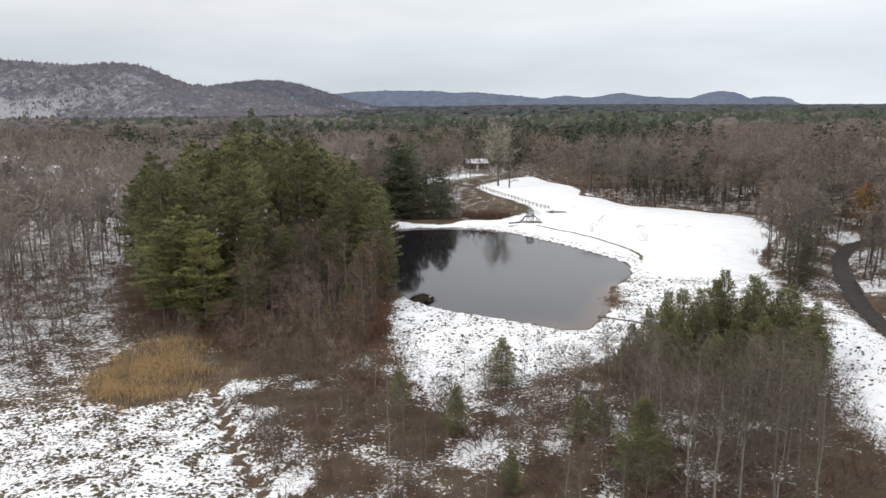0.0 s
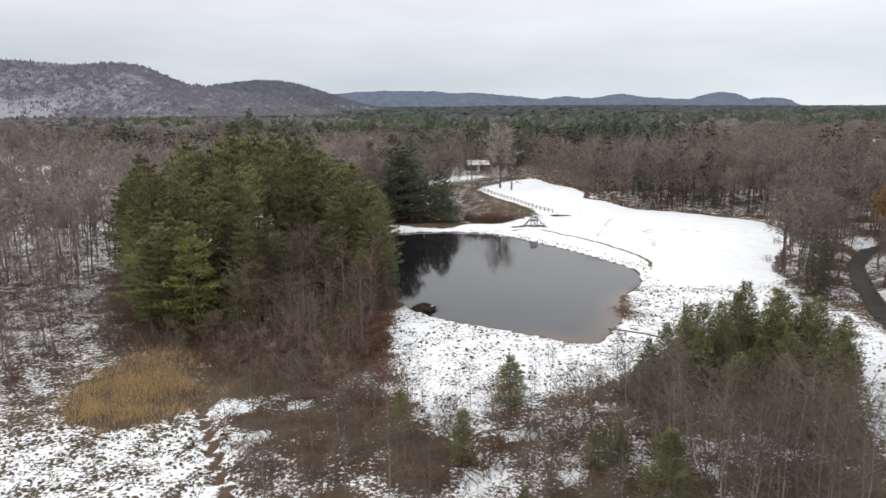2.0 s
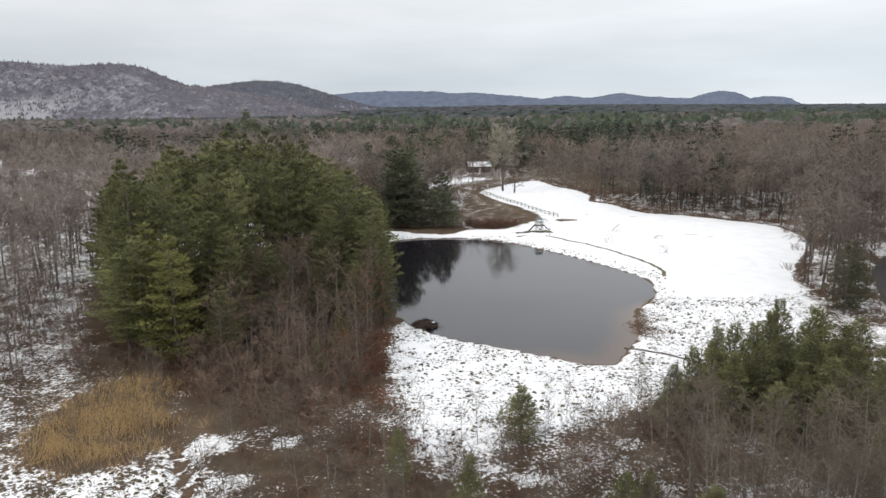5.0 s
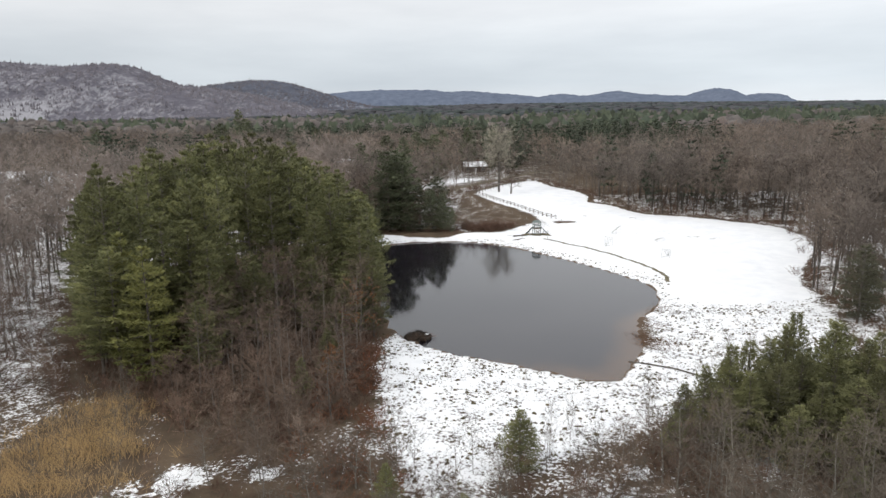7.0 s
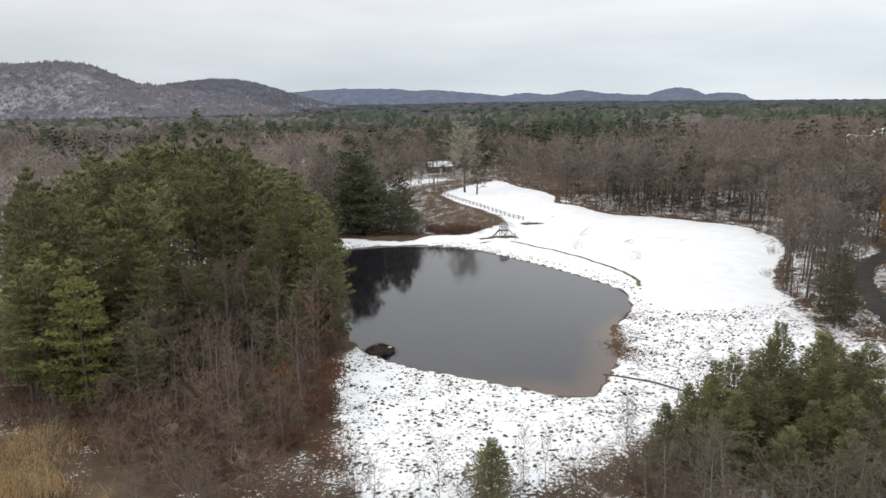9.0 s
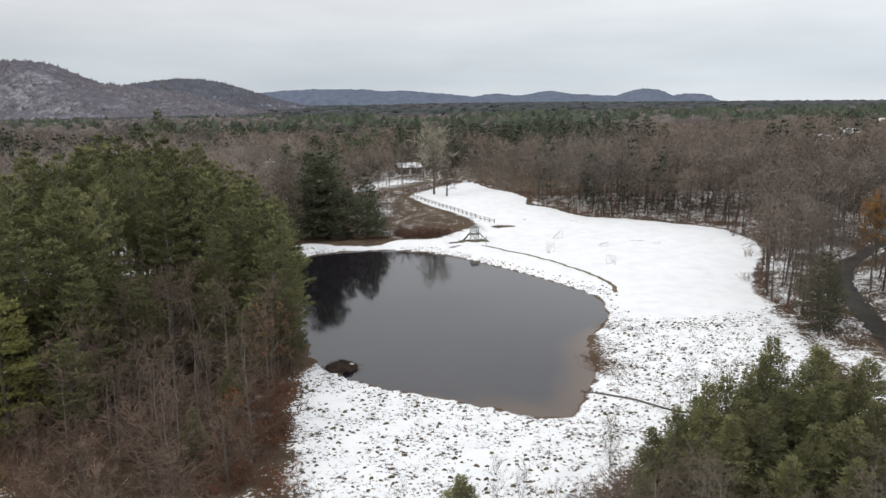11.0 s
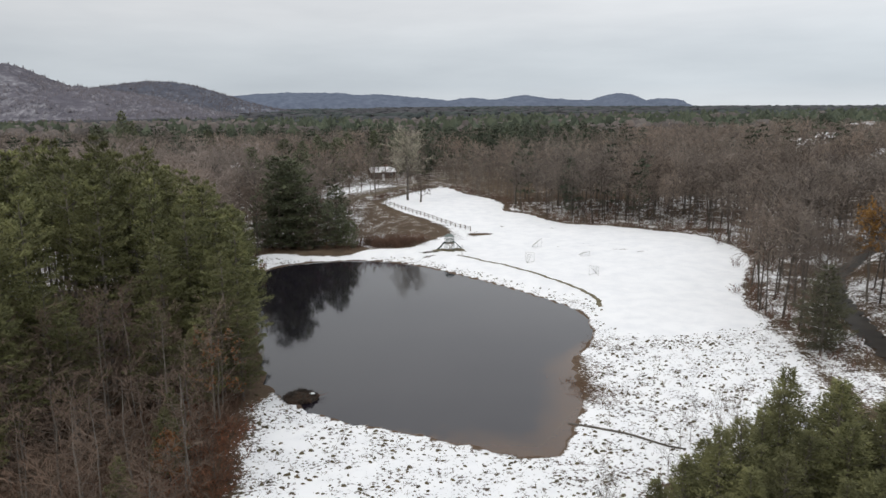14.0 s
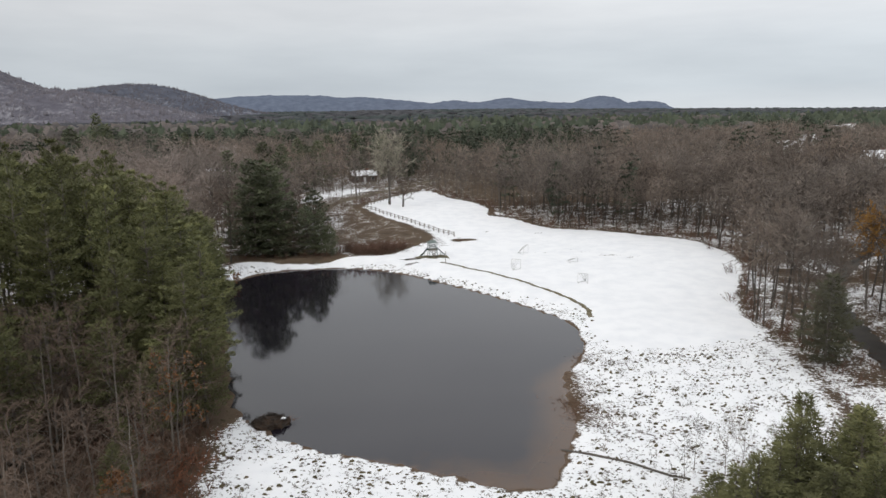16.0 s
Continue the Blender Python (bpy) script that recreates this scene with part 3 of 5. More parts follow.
def ribbon(name, line, width, mat, lift, label, category):
    """A strip of trodden or rolled ground that follows the land."""
    p = np.asarray(line, float)
    seg = np.hypot(*np.diff(p, axis=0).T)
    s = np.concatenate([[0], np.cumsum(seg)])
    u = np.arange(0, s[-1], min(0.7, width))
    k = np.ones(5) / 5
    cx, cy = np.interp(u, s, p[:, 0]), np.interp(u, s, p[:, 1])
    cx[2:-2], cy[2:-2] = np.convolve(cx, k, "valid"), np.convolve(cy, k, "valid")
    d = unit(np.stack([np.gradient(cx), np.gradient(cy)], -1))
    rows = []
    for off in (-0.5, -0.25, 0, 0.25, 0.5):
        w = width * off * (1 + 0.35 * np.sin(u * 1.7 + off * 9) + 0.25 * np.sin(u * 4.1 + off * 5))
        x, y = cx - d[:, 1] * w, cy + d[:, 0] * w
        rows.append(np.stack([x, y, land(x, y) + lift * (1 - abs(off))], -1))
    v = np.stack(rows, 1)
    n = len(u)
    q = np.arange(n * 5).reshape(n, 5)
    f = np.stack([q[:-1, :-1], q[1:, :-1], q[1:, 1:], q[:-1, 1:]], -1).reshape(-1, 4)
    return tagged(new(name, mesh_of(name, (v.reshape(-1, 3), f), mat, smooth=True)), label, category, kind="structure")


ribbon("road", ROAD, 3.3, GRAVEL, 0.12, "brown gravel lane with wet verges through the snow", "road")
wide = ribbon("east_stream", EAST_STREAM, 3.7, MURKY, 0.0, "dark narrow stream between snowy wooded banks", "stream")
ev = np.empty(len(wide.data.vertices) * 3, np.float32)
wide.data.vertices.foreach_get("co", ev)
ev[2::3] = -0.16
wide.data.vertices.foreach_set("co", ev)
ribbon("footpath", PATH_LINE, 0.75, MUD, 0.06, "narrow muddy footpath trodden through the snow", "path")


# ---- hills ----
def hill(name, dist, crests, mat, label, depth, step, trees=0):
    """A wooded ridge whose crest runs through (x, height)."""
    c = np.array(crests, float)
    xs = np.arange(c[0, 0], c[-1, 0], step)
    k = np.exp(-np.linspace(-1.6, 1.6, 5) ** 2)
    line = np.convolve(np.pad(np.interp(xs, c[:, 0], c[:, 1]), 2, "edge"), k / k.sum(), "valid")
    vs = np.linspace(-1, 1, 41)
    X, V = np.meshgrid(xs, vs)
    Y = dist + V * depth
    n = np.array([noise.fractal((x * 0.010, y * 0.010, 3.3), 0.8, 2.0, 5) for x, y in zip(X.ravel(), Y.ravel())]).reshape(X.shape)
    fall = np.cos(V * math.pi / 2) ** 0.85
    Z = line[None, :] * fall * (1 + 0.16 * n * (1 - fall**5)) + np.abs(rng.normal(0, 2.2, X.shape)) - (8 if trees else 4)
    q = np.arange(X.size).reshape(X.shape)
    f = np.stack([q[:-1, :-1], q[:-1, 1:], q[1:, 1:], q[1:, :-1]], -1).reshape(-1, 4)
    slope = tagged(new(name, mesh_of(name, (np.stack([X, Y, Z], -1).reshape(-1, 3), f), mat)), label, "hill", kind="structure")
    if trees:
        # bare trees stand all over the near slope and along the crest
        i, j = rng.integers(2, 23, trees), rng.integers(0, X.shape[1], trees)
        foot = np.stack([X[i, j] + rng.uniform(-0.5, 0.5, trees) * step, Y[i, j] + rng.uniform(-8, 8, trees), Z[i, j] - 2], -1)
        keep = (foot[:, 2] > 0) & (np.array([noise.noise((x * 0.012, y * 0.02, 1.7)) for x, y, z in foot]) > -0.28)
        foot = foot[keep]
        top = foot + np.stack([rng.normal(0, 0.8, len(foot)), rng.normal(0, 0.8, len(foot)), rng.uniform(5, 9, len(foot))], -1)
        tagged(new(name + "_trees", mesh_of(name + "_trees", spikes(foot, top, rng.uniform(1.4, 3.0, len(foot))), HILL_TWIG)), "bare grey trees standing on the hillside", "woods", kind="stuff")
    return slope


# Haze is mixed into the base colours here; farther ridges are bluer.
HILL_TWIG = plant_material("hazy_hill_twig", (0.105, 0.099, 0.113), (0.18, 0.17, 0.186), (0.145, 0.131, 0.142), rough=1.0, patch=0.004, spec=0.0, clump=0.02, by_twig=0.4)
H_NEAR = rock_material("hazy_hillside_near", (0.098, 0.094, 0.112), (0.165, 0.156, 0.178), (0.56, 0.56, 0.58), 0.50)
H_MID = rock_material("hazy_hillside_mid", (0.078, 0.085, 0.108), (0.135, 0.14, 0.168), (0.55, 0.56, 0.60), 0.46)
H_FAR = rock_material("hazy_hillside_far", (0.105, 0.125, 0.17), (0.16, 0.185, 0.24), (0.4, 0.42, 0.46), 0.3)
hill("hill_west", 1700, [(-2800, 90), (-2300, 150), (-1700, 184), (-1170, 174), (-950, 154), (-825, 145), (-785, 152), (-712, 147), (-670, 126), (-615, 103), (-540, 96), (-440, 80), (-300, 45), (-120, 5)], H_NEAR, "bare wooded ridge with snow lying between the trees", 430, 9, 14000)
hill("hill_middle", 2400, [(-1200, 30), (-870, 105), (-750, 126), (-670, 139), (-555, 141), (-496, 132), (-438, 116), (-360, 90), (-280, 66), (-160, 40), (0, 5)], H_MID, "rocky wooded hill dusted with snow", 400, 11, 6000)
hill("hill_north", 3600, [(-2300, 60), (-833, 108), (-540, 120), (-420, 132), (-246, 135), (-12, 132), (70, 120), (135, 126), (340, 110), (516, 90), (633, 107), (750, 91), (897, 117), (1014, 99), (1161, 90), (1290, 88), (1345, 108), (1400, 124), (1440, 118), (1490, 84), (1550, 54), (1590, 70), (1630, 96), (1660, 97), (1705, 74), (1760, 54), (1923, 42), (2300, 36), (2500, 42), (3000, 38), (3700, 28)], H_FAR, "line of distant wooded hills with blue-grey haze in their colour", 500, 20)


# ---- plants ----
def bare_tree(h, wide, limbs, subs, twigs, r, first=0.3, crook=0.05, twig_r=0.02, fine=False, spray=1.0, thin=False):
    """Trunk with limbs, and a crown of branches and twigs."""
    k = 4 if fine else max(4, int(h / 1.6))
    zs = np.linspace(-0.2, h * 0.92, k)
    c = np.stack([np.cumsum(rng.normal(0, crook * h / k, k)), np.cumsum(rng.normal(0, crook * h / k, k)), zs], -1)
    c[0, :2] = 0
    rad = r * (1 - 0.88 * (zs - zs[0]) / (zs[-1] - zs[0]))
    wood = [tubes(c[:-1], c[1:], rad[:-1], rad[1:], 3 if fine else 5)]
    A, B, R = [], [], []
    for i in range(limbs):
        f = first + (0.93 - first) * (i + rng.random()) / limbs
        at = np.array([np.interp(f * h, zs, c[:, j]) for j in range(3)])
        turn = i * 2.4 + rng.normal(0, 0.4)
        reach = wide * (0.55 + 0.6 * rng.random()) * (1.12 - 0.75 * max(0, f - 0.45) / 0.5)
        rise = reach * (0.55 + 0.75 * f) * (0.7 + 0.6 * rng.random())
        d = np.array([math.cos(turn), math.sin(turn), 0])
        mid = at + d * reach * 0.5 + np.array([0, 0, rise * 0.38])
        end = at + d * reach + np.array([0, 0, rise])
        if end[2] > h * 1.05:
            end[2] = h * (0.98 + 0.07 * rng.random())
        lr = r * 0.32 * (1.1 - f)
        if fine:
            wood.append(slivers([at], [end], np.array([max(lr, twig_r)])))
        else:
            wood.append(tubes([at, mid], [mid, end], [lr, lr * 0.6], [lr * 0.6, lr * 0.18], 4))
        for j in range(subs):
            g = 0.25 + 0.75 * rng.random()
            s = at + (mid - at) * g * 2 if g < 0.5 else mid + (end - mid) * (g - 0.5) * 2
            out = d * 0.5 + rng.normal(0, 0.75, 3) + np.array([0, 0, 0.65])
            L = wide * spray * (0.28 + 0.3 * rng.random())
            e = s + out / np.linalg.norm(out) * L
            A.append(s), B.append(e), R.append(twig_r * (0.9 if fine else 1.5))
            for w in range(twigs):
                u = s + (e - s) * (0.25 + 0.7 * rng.random())
                o = out / np.linalg.norm(out) + rng.normal(0, 0.6, 3)
                A.append(u), B.append(u + o / np.linalg.norm(o) * L * (0.35 + 0.4 * rng.random())), R.append(twig_r)
    return join(*wood), (slivers if fine or thin else spikes)(A, B, np.array(R))


def sprays(a, b, w, tilt=0.45):
    """Flat needle sprays that lie along their bough."""
    a, b, w = np.asarray(a, float), np.asarray(b, float), np.asarray(w, float)
    up = np.array([0, 0, 1.0]) + rng.normal(0, tilt, a.shape)
    side = unit(np.cross(unit(b - a), up)) * w[:, None]
    verts = np.stack([a - side, a + side, b], 1).reshape(-1, 3)
    return verts, np.arange(len(verts)).reshape(-1, 3)


def pine(h, wide, leafy, low=0.12, size=0.5, step=0.9, boughs=5, plump=0.5, width=0.13, fine=False, fluff=0.16, lift=0.32):
    """Trunk with whorls of boughs that sweep up, each a flat plume of needles with dark gaps between."""
    k = 3 if fine else 8
    zs = np.linspace(-0.2, h, k)
    c = np.stack([np.cumsum(rng.normal(0, 0.05, k)), np.cumsum(rng.normal(0, 0.05, k)), zs], -1)
    rad = 0.011 * h * (1.05 - (zs / h).clip(0, 1)) + 0.02
    wood = [tubes(c[:-1], c[1:], rad[:-1], rad[1:], 3 if fine else 6)]
    A, B, W = [], [], []
    levels = max(3, int(h * (1 - low) / step))
    ba, bb, br = [], [], []
    for i in range(levels):
        f = low + (0.985 - low) * i / (levels - 1)
        shape = (0.5 + 0.5 * min(1, (f - low) / 0.2)) * (1 - f) ** plump * 1.4
        whorl = 0.85 + 0.3 * rng.random()
        for j in range(boughs):
            turn = i * 1.1 + j * 6.2832 / boughs + rng.normal(0, 0.3)
            reach = max(0.4, wide * min(1.05, shape) * whorl * (0.72 + 0.42 * rng.random()))
            rise = reach * (lift * (0.2 + 1.3 * f) + rng.normal(0, 0.1) - 0.12 * (1 - f))
            s = np.array([0, 0, f * h + rng.normal(0, 0.22 * step) * (f < 0.93)])
            out, side = np.array([math.cos(turn), math.sin(turn), 0]), np.array([-math.sin(turn), math.cos(turn), 0])
            e = s + out * reach + np.array([0, 0, rise])
            ba.append(s), bb.append(e), br.append(0.02 + 0.012 * reach)
            n = max(3, int(leafy * (0.35 + reach)))
            g = 1 - 0.78 * rng.random(n) ** 1.35
            fan = reach * (0.10 + 0.30 * np.sin(math.pi * np.clip(g, 0, 1) ** 1.3)) + fluff
            off = rng.uniform(-1, 1, n)
            p = s + (e - s) * g[:, None] + side * (off * fan)[:, None]
            p[:, 2] += 0.16 * reach * (g - 0.5) ** 2 + np.abs(rng.normal(0, fluff, n)) - 0.22 * off**2 * fan
            d = out * 0.75 + side * (off * 0.75)[:, None] + np.array([0, 0, 0.12 + 0.3 * f]) + rng.normal(0, 0.38, (n, 3))
            L = size * (0.6 + 0.7 * rng.random(n))
            A.append(p), B.append(p + unit(d) * L[:, None]), W.append(L * width)
    if not fine:
        wood.append(spikes(ba, bb, np.array(br)))
    return join(*wood), sprays(np.concatenate(A), np.concatenate(B), np.concatenate(W))


def shrub(h, wide, stems, twigs, r=0.02, fine=False):
    A, B, R = [], [], []
    for i in range(stems):
        a = np.append(rng.normal(0, wide * 0.18, 2), -0.05)
        o = np.append(rng.normal(0, 0.5, 2) * wide / h, 1.0)
        L = h * (0.55 + 0.5 * rng.random())
        b = a + o / np.linalg.norm(o) * L
        A.append(a), B.append(b), R.append(r)
        for j in range(twigs):
            u = a + (b - a) * (0.25 + 0.7 * rng.random())
            d = o / np.linalg.norm(o) + rng.normal(0, 0.5, 3)
            A.append(u), B.append(u + d / np.linalg.norm(d) * L * (0.2 + 0.25 * rng.random())), R.append(r * 0.7)
    return (slivers if fine else spikes)(A, B, np.array(R))


def leaves_on(crown, n, size):
    """Dry leaves that still hang on the twigs."""
    v = crown[0].reshape(-1, 4, 3)
    k = rng.integers(0, len(v), n)
    g = rng.random(n)[:, None]
    p = v[k, 0] * (1 - g) + v[k, 3] * g
    d = unit(rng.normal(size=(n, 3)) + np.array([0, 0, -0.5]))
    return blades(p, p + d * size, np.full(n, size * 0.35))


def plant_kind(name, parts, label, category, group):
    """A plant standing at the origin: an empty with its parts."""
    root = tagged(new(name), label, category, group)
    for pname, geo, mat in parts:
        part(pname, geo, mat, root)
    return root


def plant_row(kinds, places):
    """Sets plants of several kinds at rows of x, y, turn, size, height."""
    for i, (x, y, turn, size, high) in enumerate(places):
        k = kinds[i % len(kinds)]
        m = Matrix.Translation((x, y, land_at(x, y) - 0.05)) @ Matrix.Rotation(turn, 4, "Z")
        ob = copy_thing(k, m)
        ob.scale = (size, size, high)


def drop_kinds(kinds):
    for k in kinds:
        for o in (*k.children_recursive, k):
            bpy.data.objects.remove(o)


def scatter(x0, x1, y0, y1, gap, keep):
    """A jittered grid of places that pass keep(x, y)."""
    xs, ys = np.meshgrid(np.arange(x0, x1, gap), np.arange(y0, y1, gap))
    xs = xs.ravel() + rng.uniform(-0.46, 0.46, xs.size) * gap
    ys = ys.ravel() + rng.uniform(-0.46, 0.46, ys.size) * gap
    ok = keep(xs, ys)
    return xs[ok], ys[ok]


# pines of the clump west of the pond
def pine_kinds(name, shapes, needles, label, group):
    return [plant_kind(name, [("trunk", w, BARK), ("crown", n, needles)], label, "tree", group) for w, n in (pine(*s) for s in shapes)]


PINES = pine_kinds("pine", [(20, 4.4, 34, 0.2, 0.38, 1.1, 6, 0.6, 0.24), (20, 4.2, 35, 0.15, 0.38, 1.1, 6, 0.68, 0.24), (20, 4.6, 33, 0.26, 0.38, 1.15, 6, 0.55, 0.24)], NEEDLE, "tall dark green white pine in a dense clump beside the pond", "pines of the clump")
INNER = pine_kinds("pine", [(20, 4.4, 30, 0.45, 0.4, 1.1, 6, 0.58, 0.24), (20, 4.7, 29, 0.48, 0.4, 1.1, 6, 0.52, 0.24)], NEEDLE, "tall dark green white pine in a dense clump beside the pond", "pines of the clump")
BRIGHT = pine_kinds("bright_pine", [(20, 4.8, 30, 0.1, 0.44, 1.3, 6, 0.75, 0.24)], BRIGHT_NEEDLE, "yellow-green white pine at the front of the clump", "bright pines")
px, py = scatter(-66, -10, 84, 160, 5.25, lambda x, y: (signed(CLUMP, x, y) < -1.5 - 2.5 * smooth(-40, -48, x)) & ~((y < 107) & (x > -29)) & ~((y < 98) & (x > -38.5)))
r2 = ((px + 37) / 26) ** 2 + ((py - 130) / 42) ** 2
ph = np.clip(25.6 * (1 - 0.53 * r2.clip(0, 1.2) ** 1.5) + rng.normal(0, 1.2, px.size), 10, 27)
for kinds, pick in ((PINES, (r2 >= 0.4) & (py < 130)), (INNER, (r2 < 0.4) | (py >= 130))):
    plant_row(kinds, [(x, y, rng.random() * 6.28, 0.78 + 0.26 * rng.random(), h / 20) for x, y, h in zip(px[pick], py[pick], ph[pick])])
plant_row(BRIGHT, [(-34.3, 91, 0.4, 0.9, 0.82), (-38.8, 95.5, 2.4, 0.72, 0.86)])
plant_row(PINES, [(-41.5, 93.5, 2.9, 0.85, 0.72), (-43.2, 98, 1.9, 0.85, 0.74), (-46.5, 104, 4.1, 0.8, 0.74), (-50, 110, 0.2, 0.9, 0.8), (-41.5, 101.5, 3.6, 0.95, 0.92), (-32, 99.5, 2.6, 0.95, 0.9), (-28.5, 91.5, 1.1, 0.6, 0.5), (-29, 97, 1.2, 0.9, 0.8), (-24.5, 101, 2.2, 0.7, 0.62), (-18, 105, 3.3, 0.65, 0.6), (-13.5, 104.5, 0.3, 0.6, 0.5), (-27.5, 104, 1.4, 0.8, 0.72), (-12, 111, 1.9, 0.85, 0.82), (-11.5, 118, 3.9, 0.9, 0.88), (-12.5, 124, 1.0, 0.85, 0.86), (-13.5, 130, 2.2, 0.85, 0.86), (-14.5, 136, 3.0, 0.85, 0.86), (-16, 143, 4.0, 0.85, 0.84), (-18, 150, 5.0, 0.8, 0.75), (-10, 107.5, 0.6, 0.6, 0.5), (-37.5, 98, 5.1, 0.8, 0.8)])
# pines on the far shore
SHORE_PINES = pine_kinds("shore_pine", [(20, 4.8, 12, 0.06, 0.75, 1.15, 6, 0.52, 0.28), (20, 5.2, 12, 0.05, 0.75, 1.2, 6, 0.46, 0.28)], SHORE_NEEDLE, "dark full pine standing on the far shore", "pines on the far shore")
SHORE = [(-13.5, 190.5, 0.95, 20), (-9.8, 191.5, 0.9, 19), (-11.5, 195, 0.9, 20), (-17, 193.5, 0.6, 14), (-5.4, 190, 0.5, 12), (-2.6, 189.2, 0.42, 10.5), (0.4, 188.8, 0.4, 9.5), (2.4, 188, 0.3, 6), (-7.4, 188.2, 0.4, 7), (-1, 194, 0.6, 13)]
plant_row(SHORE_PINES, [(x, y, rng.random() * 6.28, w, h / 20) for x, y, w, h in SHORE])
# pines between the shore, the lane and the house
plant_row(SHORE_PINES, [(x, y, rng.random() * 6.28, 0.8, hh / 20) for x, y, hh in ((-12, 250, 16), (-20, 244, 15), (-27, 254, 17), (-6, 300, 16), (-14, 290, 17), (-2, 318, 17), (-10, 325, 18), (2, 345, 18), (14, 352, 19), (26, 348, 18), (34, 338, 17), (-22, 310, 17))])
# lone tall pines above the woods
plant_row(SHORE_PINES, [(-124, 455, 0, 1.0, 1.4), (-121, 462, 2, 0.8, 1.1), (-175, 375, 1, 0.9, 1.0), (-112, 378, 3, 1.0, 1.05), (-71, 420, 1, 0.8, 0.95)])
# thin grey-green pines at the east corner of the lawn
THIN = pine_kinds("thin_pine", [(11, 2.9, 30, 0.1, 0.46, 0.7, 5, 0.6, 0.14)], DULL_NEEDLE, "thin grey-green pine among bare trees", "thin pines")
plant_row(THIN, [(60.3, 110.5, 4, 1.15, 1.02), (63.2, 113.5, 1, 0.8, 0.8)])
drop_kinds(PINES + SHORE_PINES + INNER + BRIGHT + THIN)

# young pines east of the near shore: a round group to the west, taller ones behind, a low front
YOUNG = pine_kinds("young_pine", [(10, 2.8, 32, 0.04, 0.33, 0.5, 6, 0.8, 0.17, False, 0.24, 0.45), (10, 2.6, 33, 0.05, 0.33, 0.5, 6, 0.9, 0.17, False, 0.24, 0.45), (10, 3.0, 31, 0.04, 0.33, 0.52, 6, 0.72, 0.17, False, 0.24, 0.45)], YOUNG_NEEDLE, "bushy young green pine beside the snowy meadow", "young pines")
YP = [(36, 82, 9.9), (38.6, 79.4, 9.8), (40.8, 82, 8.6), (34, 79.5, 9.2), (31.5, 78, 8.6), (33.5, 75.5, 8), (36.5, 75.5, 8.4), (41, 77.5, 8.6), (43.5, 79.5, 8.8), (45, 76, 7.5), (26.3, 74.6, 9.3), (28.6, 76, 9), (24.4, 75.6, 7), (27, 72, 7.6), (30, 73, 8), (22.8, 76.5, 5), (33, 71, 7), (36.5, 71.5, 7.2), (39.5, 73, 7.6), (43, 73, 7), (30, 69, 6), (34, 67.5, 6.2), (38.5, 69, 6.5), (41.5, 70, 6.5), (28, 79.5, 6)]
plant_row(YOUNG, [(x, y, rng.random() * 6.28, h / 10 * (1.0 + 0.25 * rng.random()), h / 10) for x, y, h in YP])
plant_row(YOUNG, [(16, 48.2, 0.5, 0.9, 0.74), (6.3, 70.6, 1.7, 0.8, 0.52), (-5, 62, 2.5, 0.4, 0.5), (0.8, 57.5, 4.4, 0.5, 0.5), (5, 47, 2.2, 0.4, 0.36), (-14, 92, 3.2, 0.5, 0.6), (-16, 86, 1.0, 0.45, 0.5), (31, 62, 1.0, 0.45, 0.5), (35, 60, 2.0, 0.6, 0.72), (-14.7, 97.5, 3.0, 0.5, 0.55), (37.5, 63, 4.0, 0.6, 0.7), (12.5, 56, 1.0, 0.5, 0.42), (14.5, 57, 1.0, 0.42, 0.4), (20.5, 72, 1.0, 0.5, 0.4)])
drop_kinds(YOUNG)


# bare trees: near ones as things
def bare_kinds(name, specs, bark, twig, label, group):
    out = []
    for s in specs:
        w, c = bare_tree(*s)
        out.append(plant_kind(name, [("trunk", w, bark), ("crown", c, twig)], label, "tree", group))
    return out


GREYS = bare_kinds("bare_tree", [(9, 2.3, 17, 6, 6, 0.095, 0.15, 0.05, 0.016, False, 1.1, True), (9, 2.0, 17, 6, 6, 0.09, 0.2, 0.05, 0.016, False, 1.1, True), (9, 2.6, 19, 6, 6, 0.1, 0.15, 0.05, 0.016, False, 1.1, True)], PALE_BARK, GREY_TWIG, "slender leafless grey tree in brushy snow", "bare trees of the near brush")
fx, fy = scatter(19, 45, 42, 70, 2.9, lambda x, y: (x < 40 - 0.44 * (69 - y)) & ((y < 61) | (rng.random(x.size) < 0.45)))
plant_row(GREYS, [(x, y, rng.random() * 6.28, 0.8 + 0.4 * rng.random(), (6.3 + 0.17 * (70 - y)) / 9 * (0.8 + 0.4 * rng.random())) for x, y in zip(fx, fy)])
fx, fy = scatter(-20, 20, 42, 72, 5.0, lambda x, y: inside(BRUSH, x, y))
plant_row(GREYS, [(x, y, rng.random() * 6.28, 0.6 + 0.3 * rng.random(), 0.45 + 0.3 * rng.random()) for x, y in zip(fx, fy)])
plant_row(GREYS, [(x, y, x, 0.42, h / 9) for x, y, h in ((-3, 69, 5), (0.5, 69, 4.5), (2, 69.5, 5.5), (10.4, 69.2, 7), (9, 71.5, 6), (18.8, 75.4, 6.5), (13, 70, 4.5), (8.5, 70, 4), (-5, 68, 4.5), (20.6, 80, 5), (33, 91, 5), (35, 89.5, 5.5), (37.5, 91, 5), (31, 89, 4.5), (39, 88.5, 5), (28, 85, 4))])
drop_kinds(GREYS)
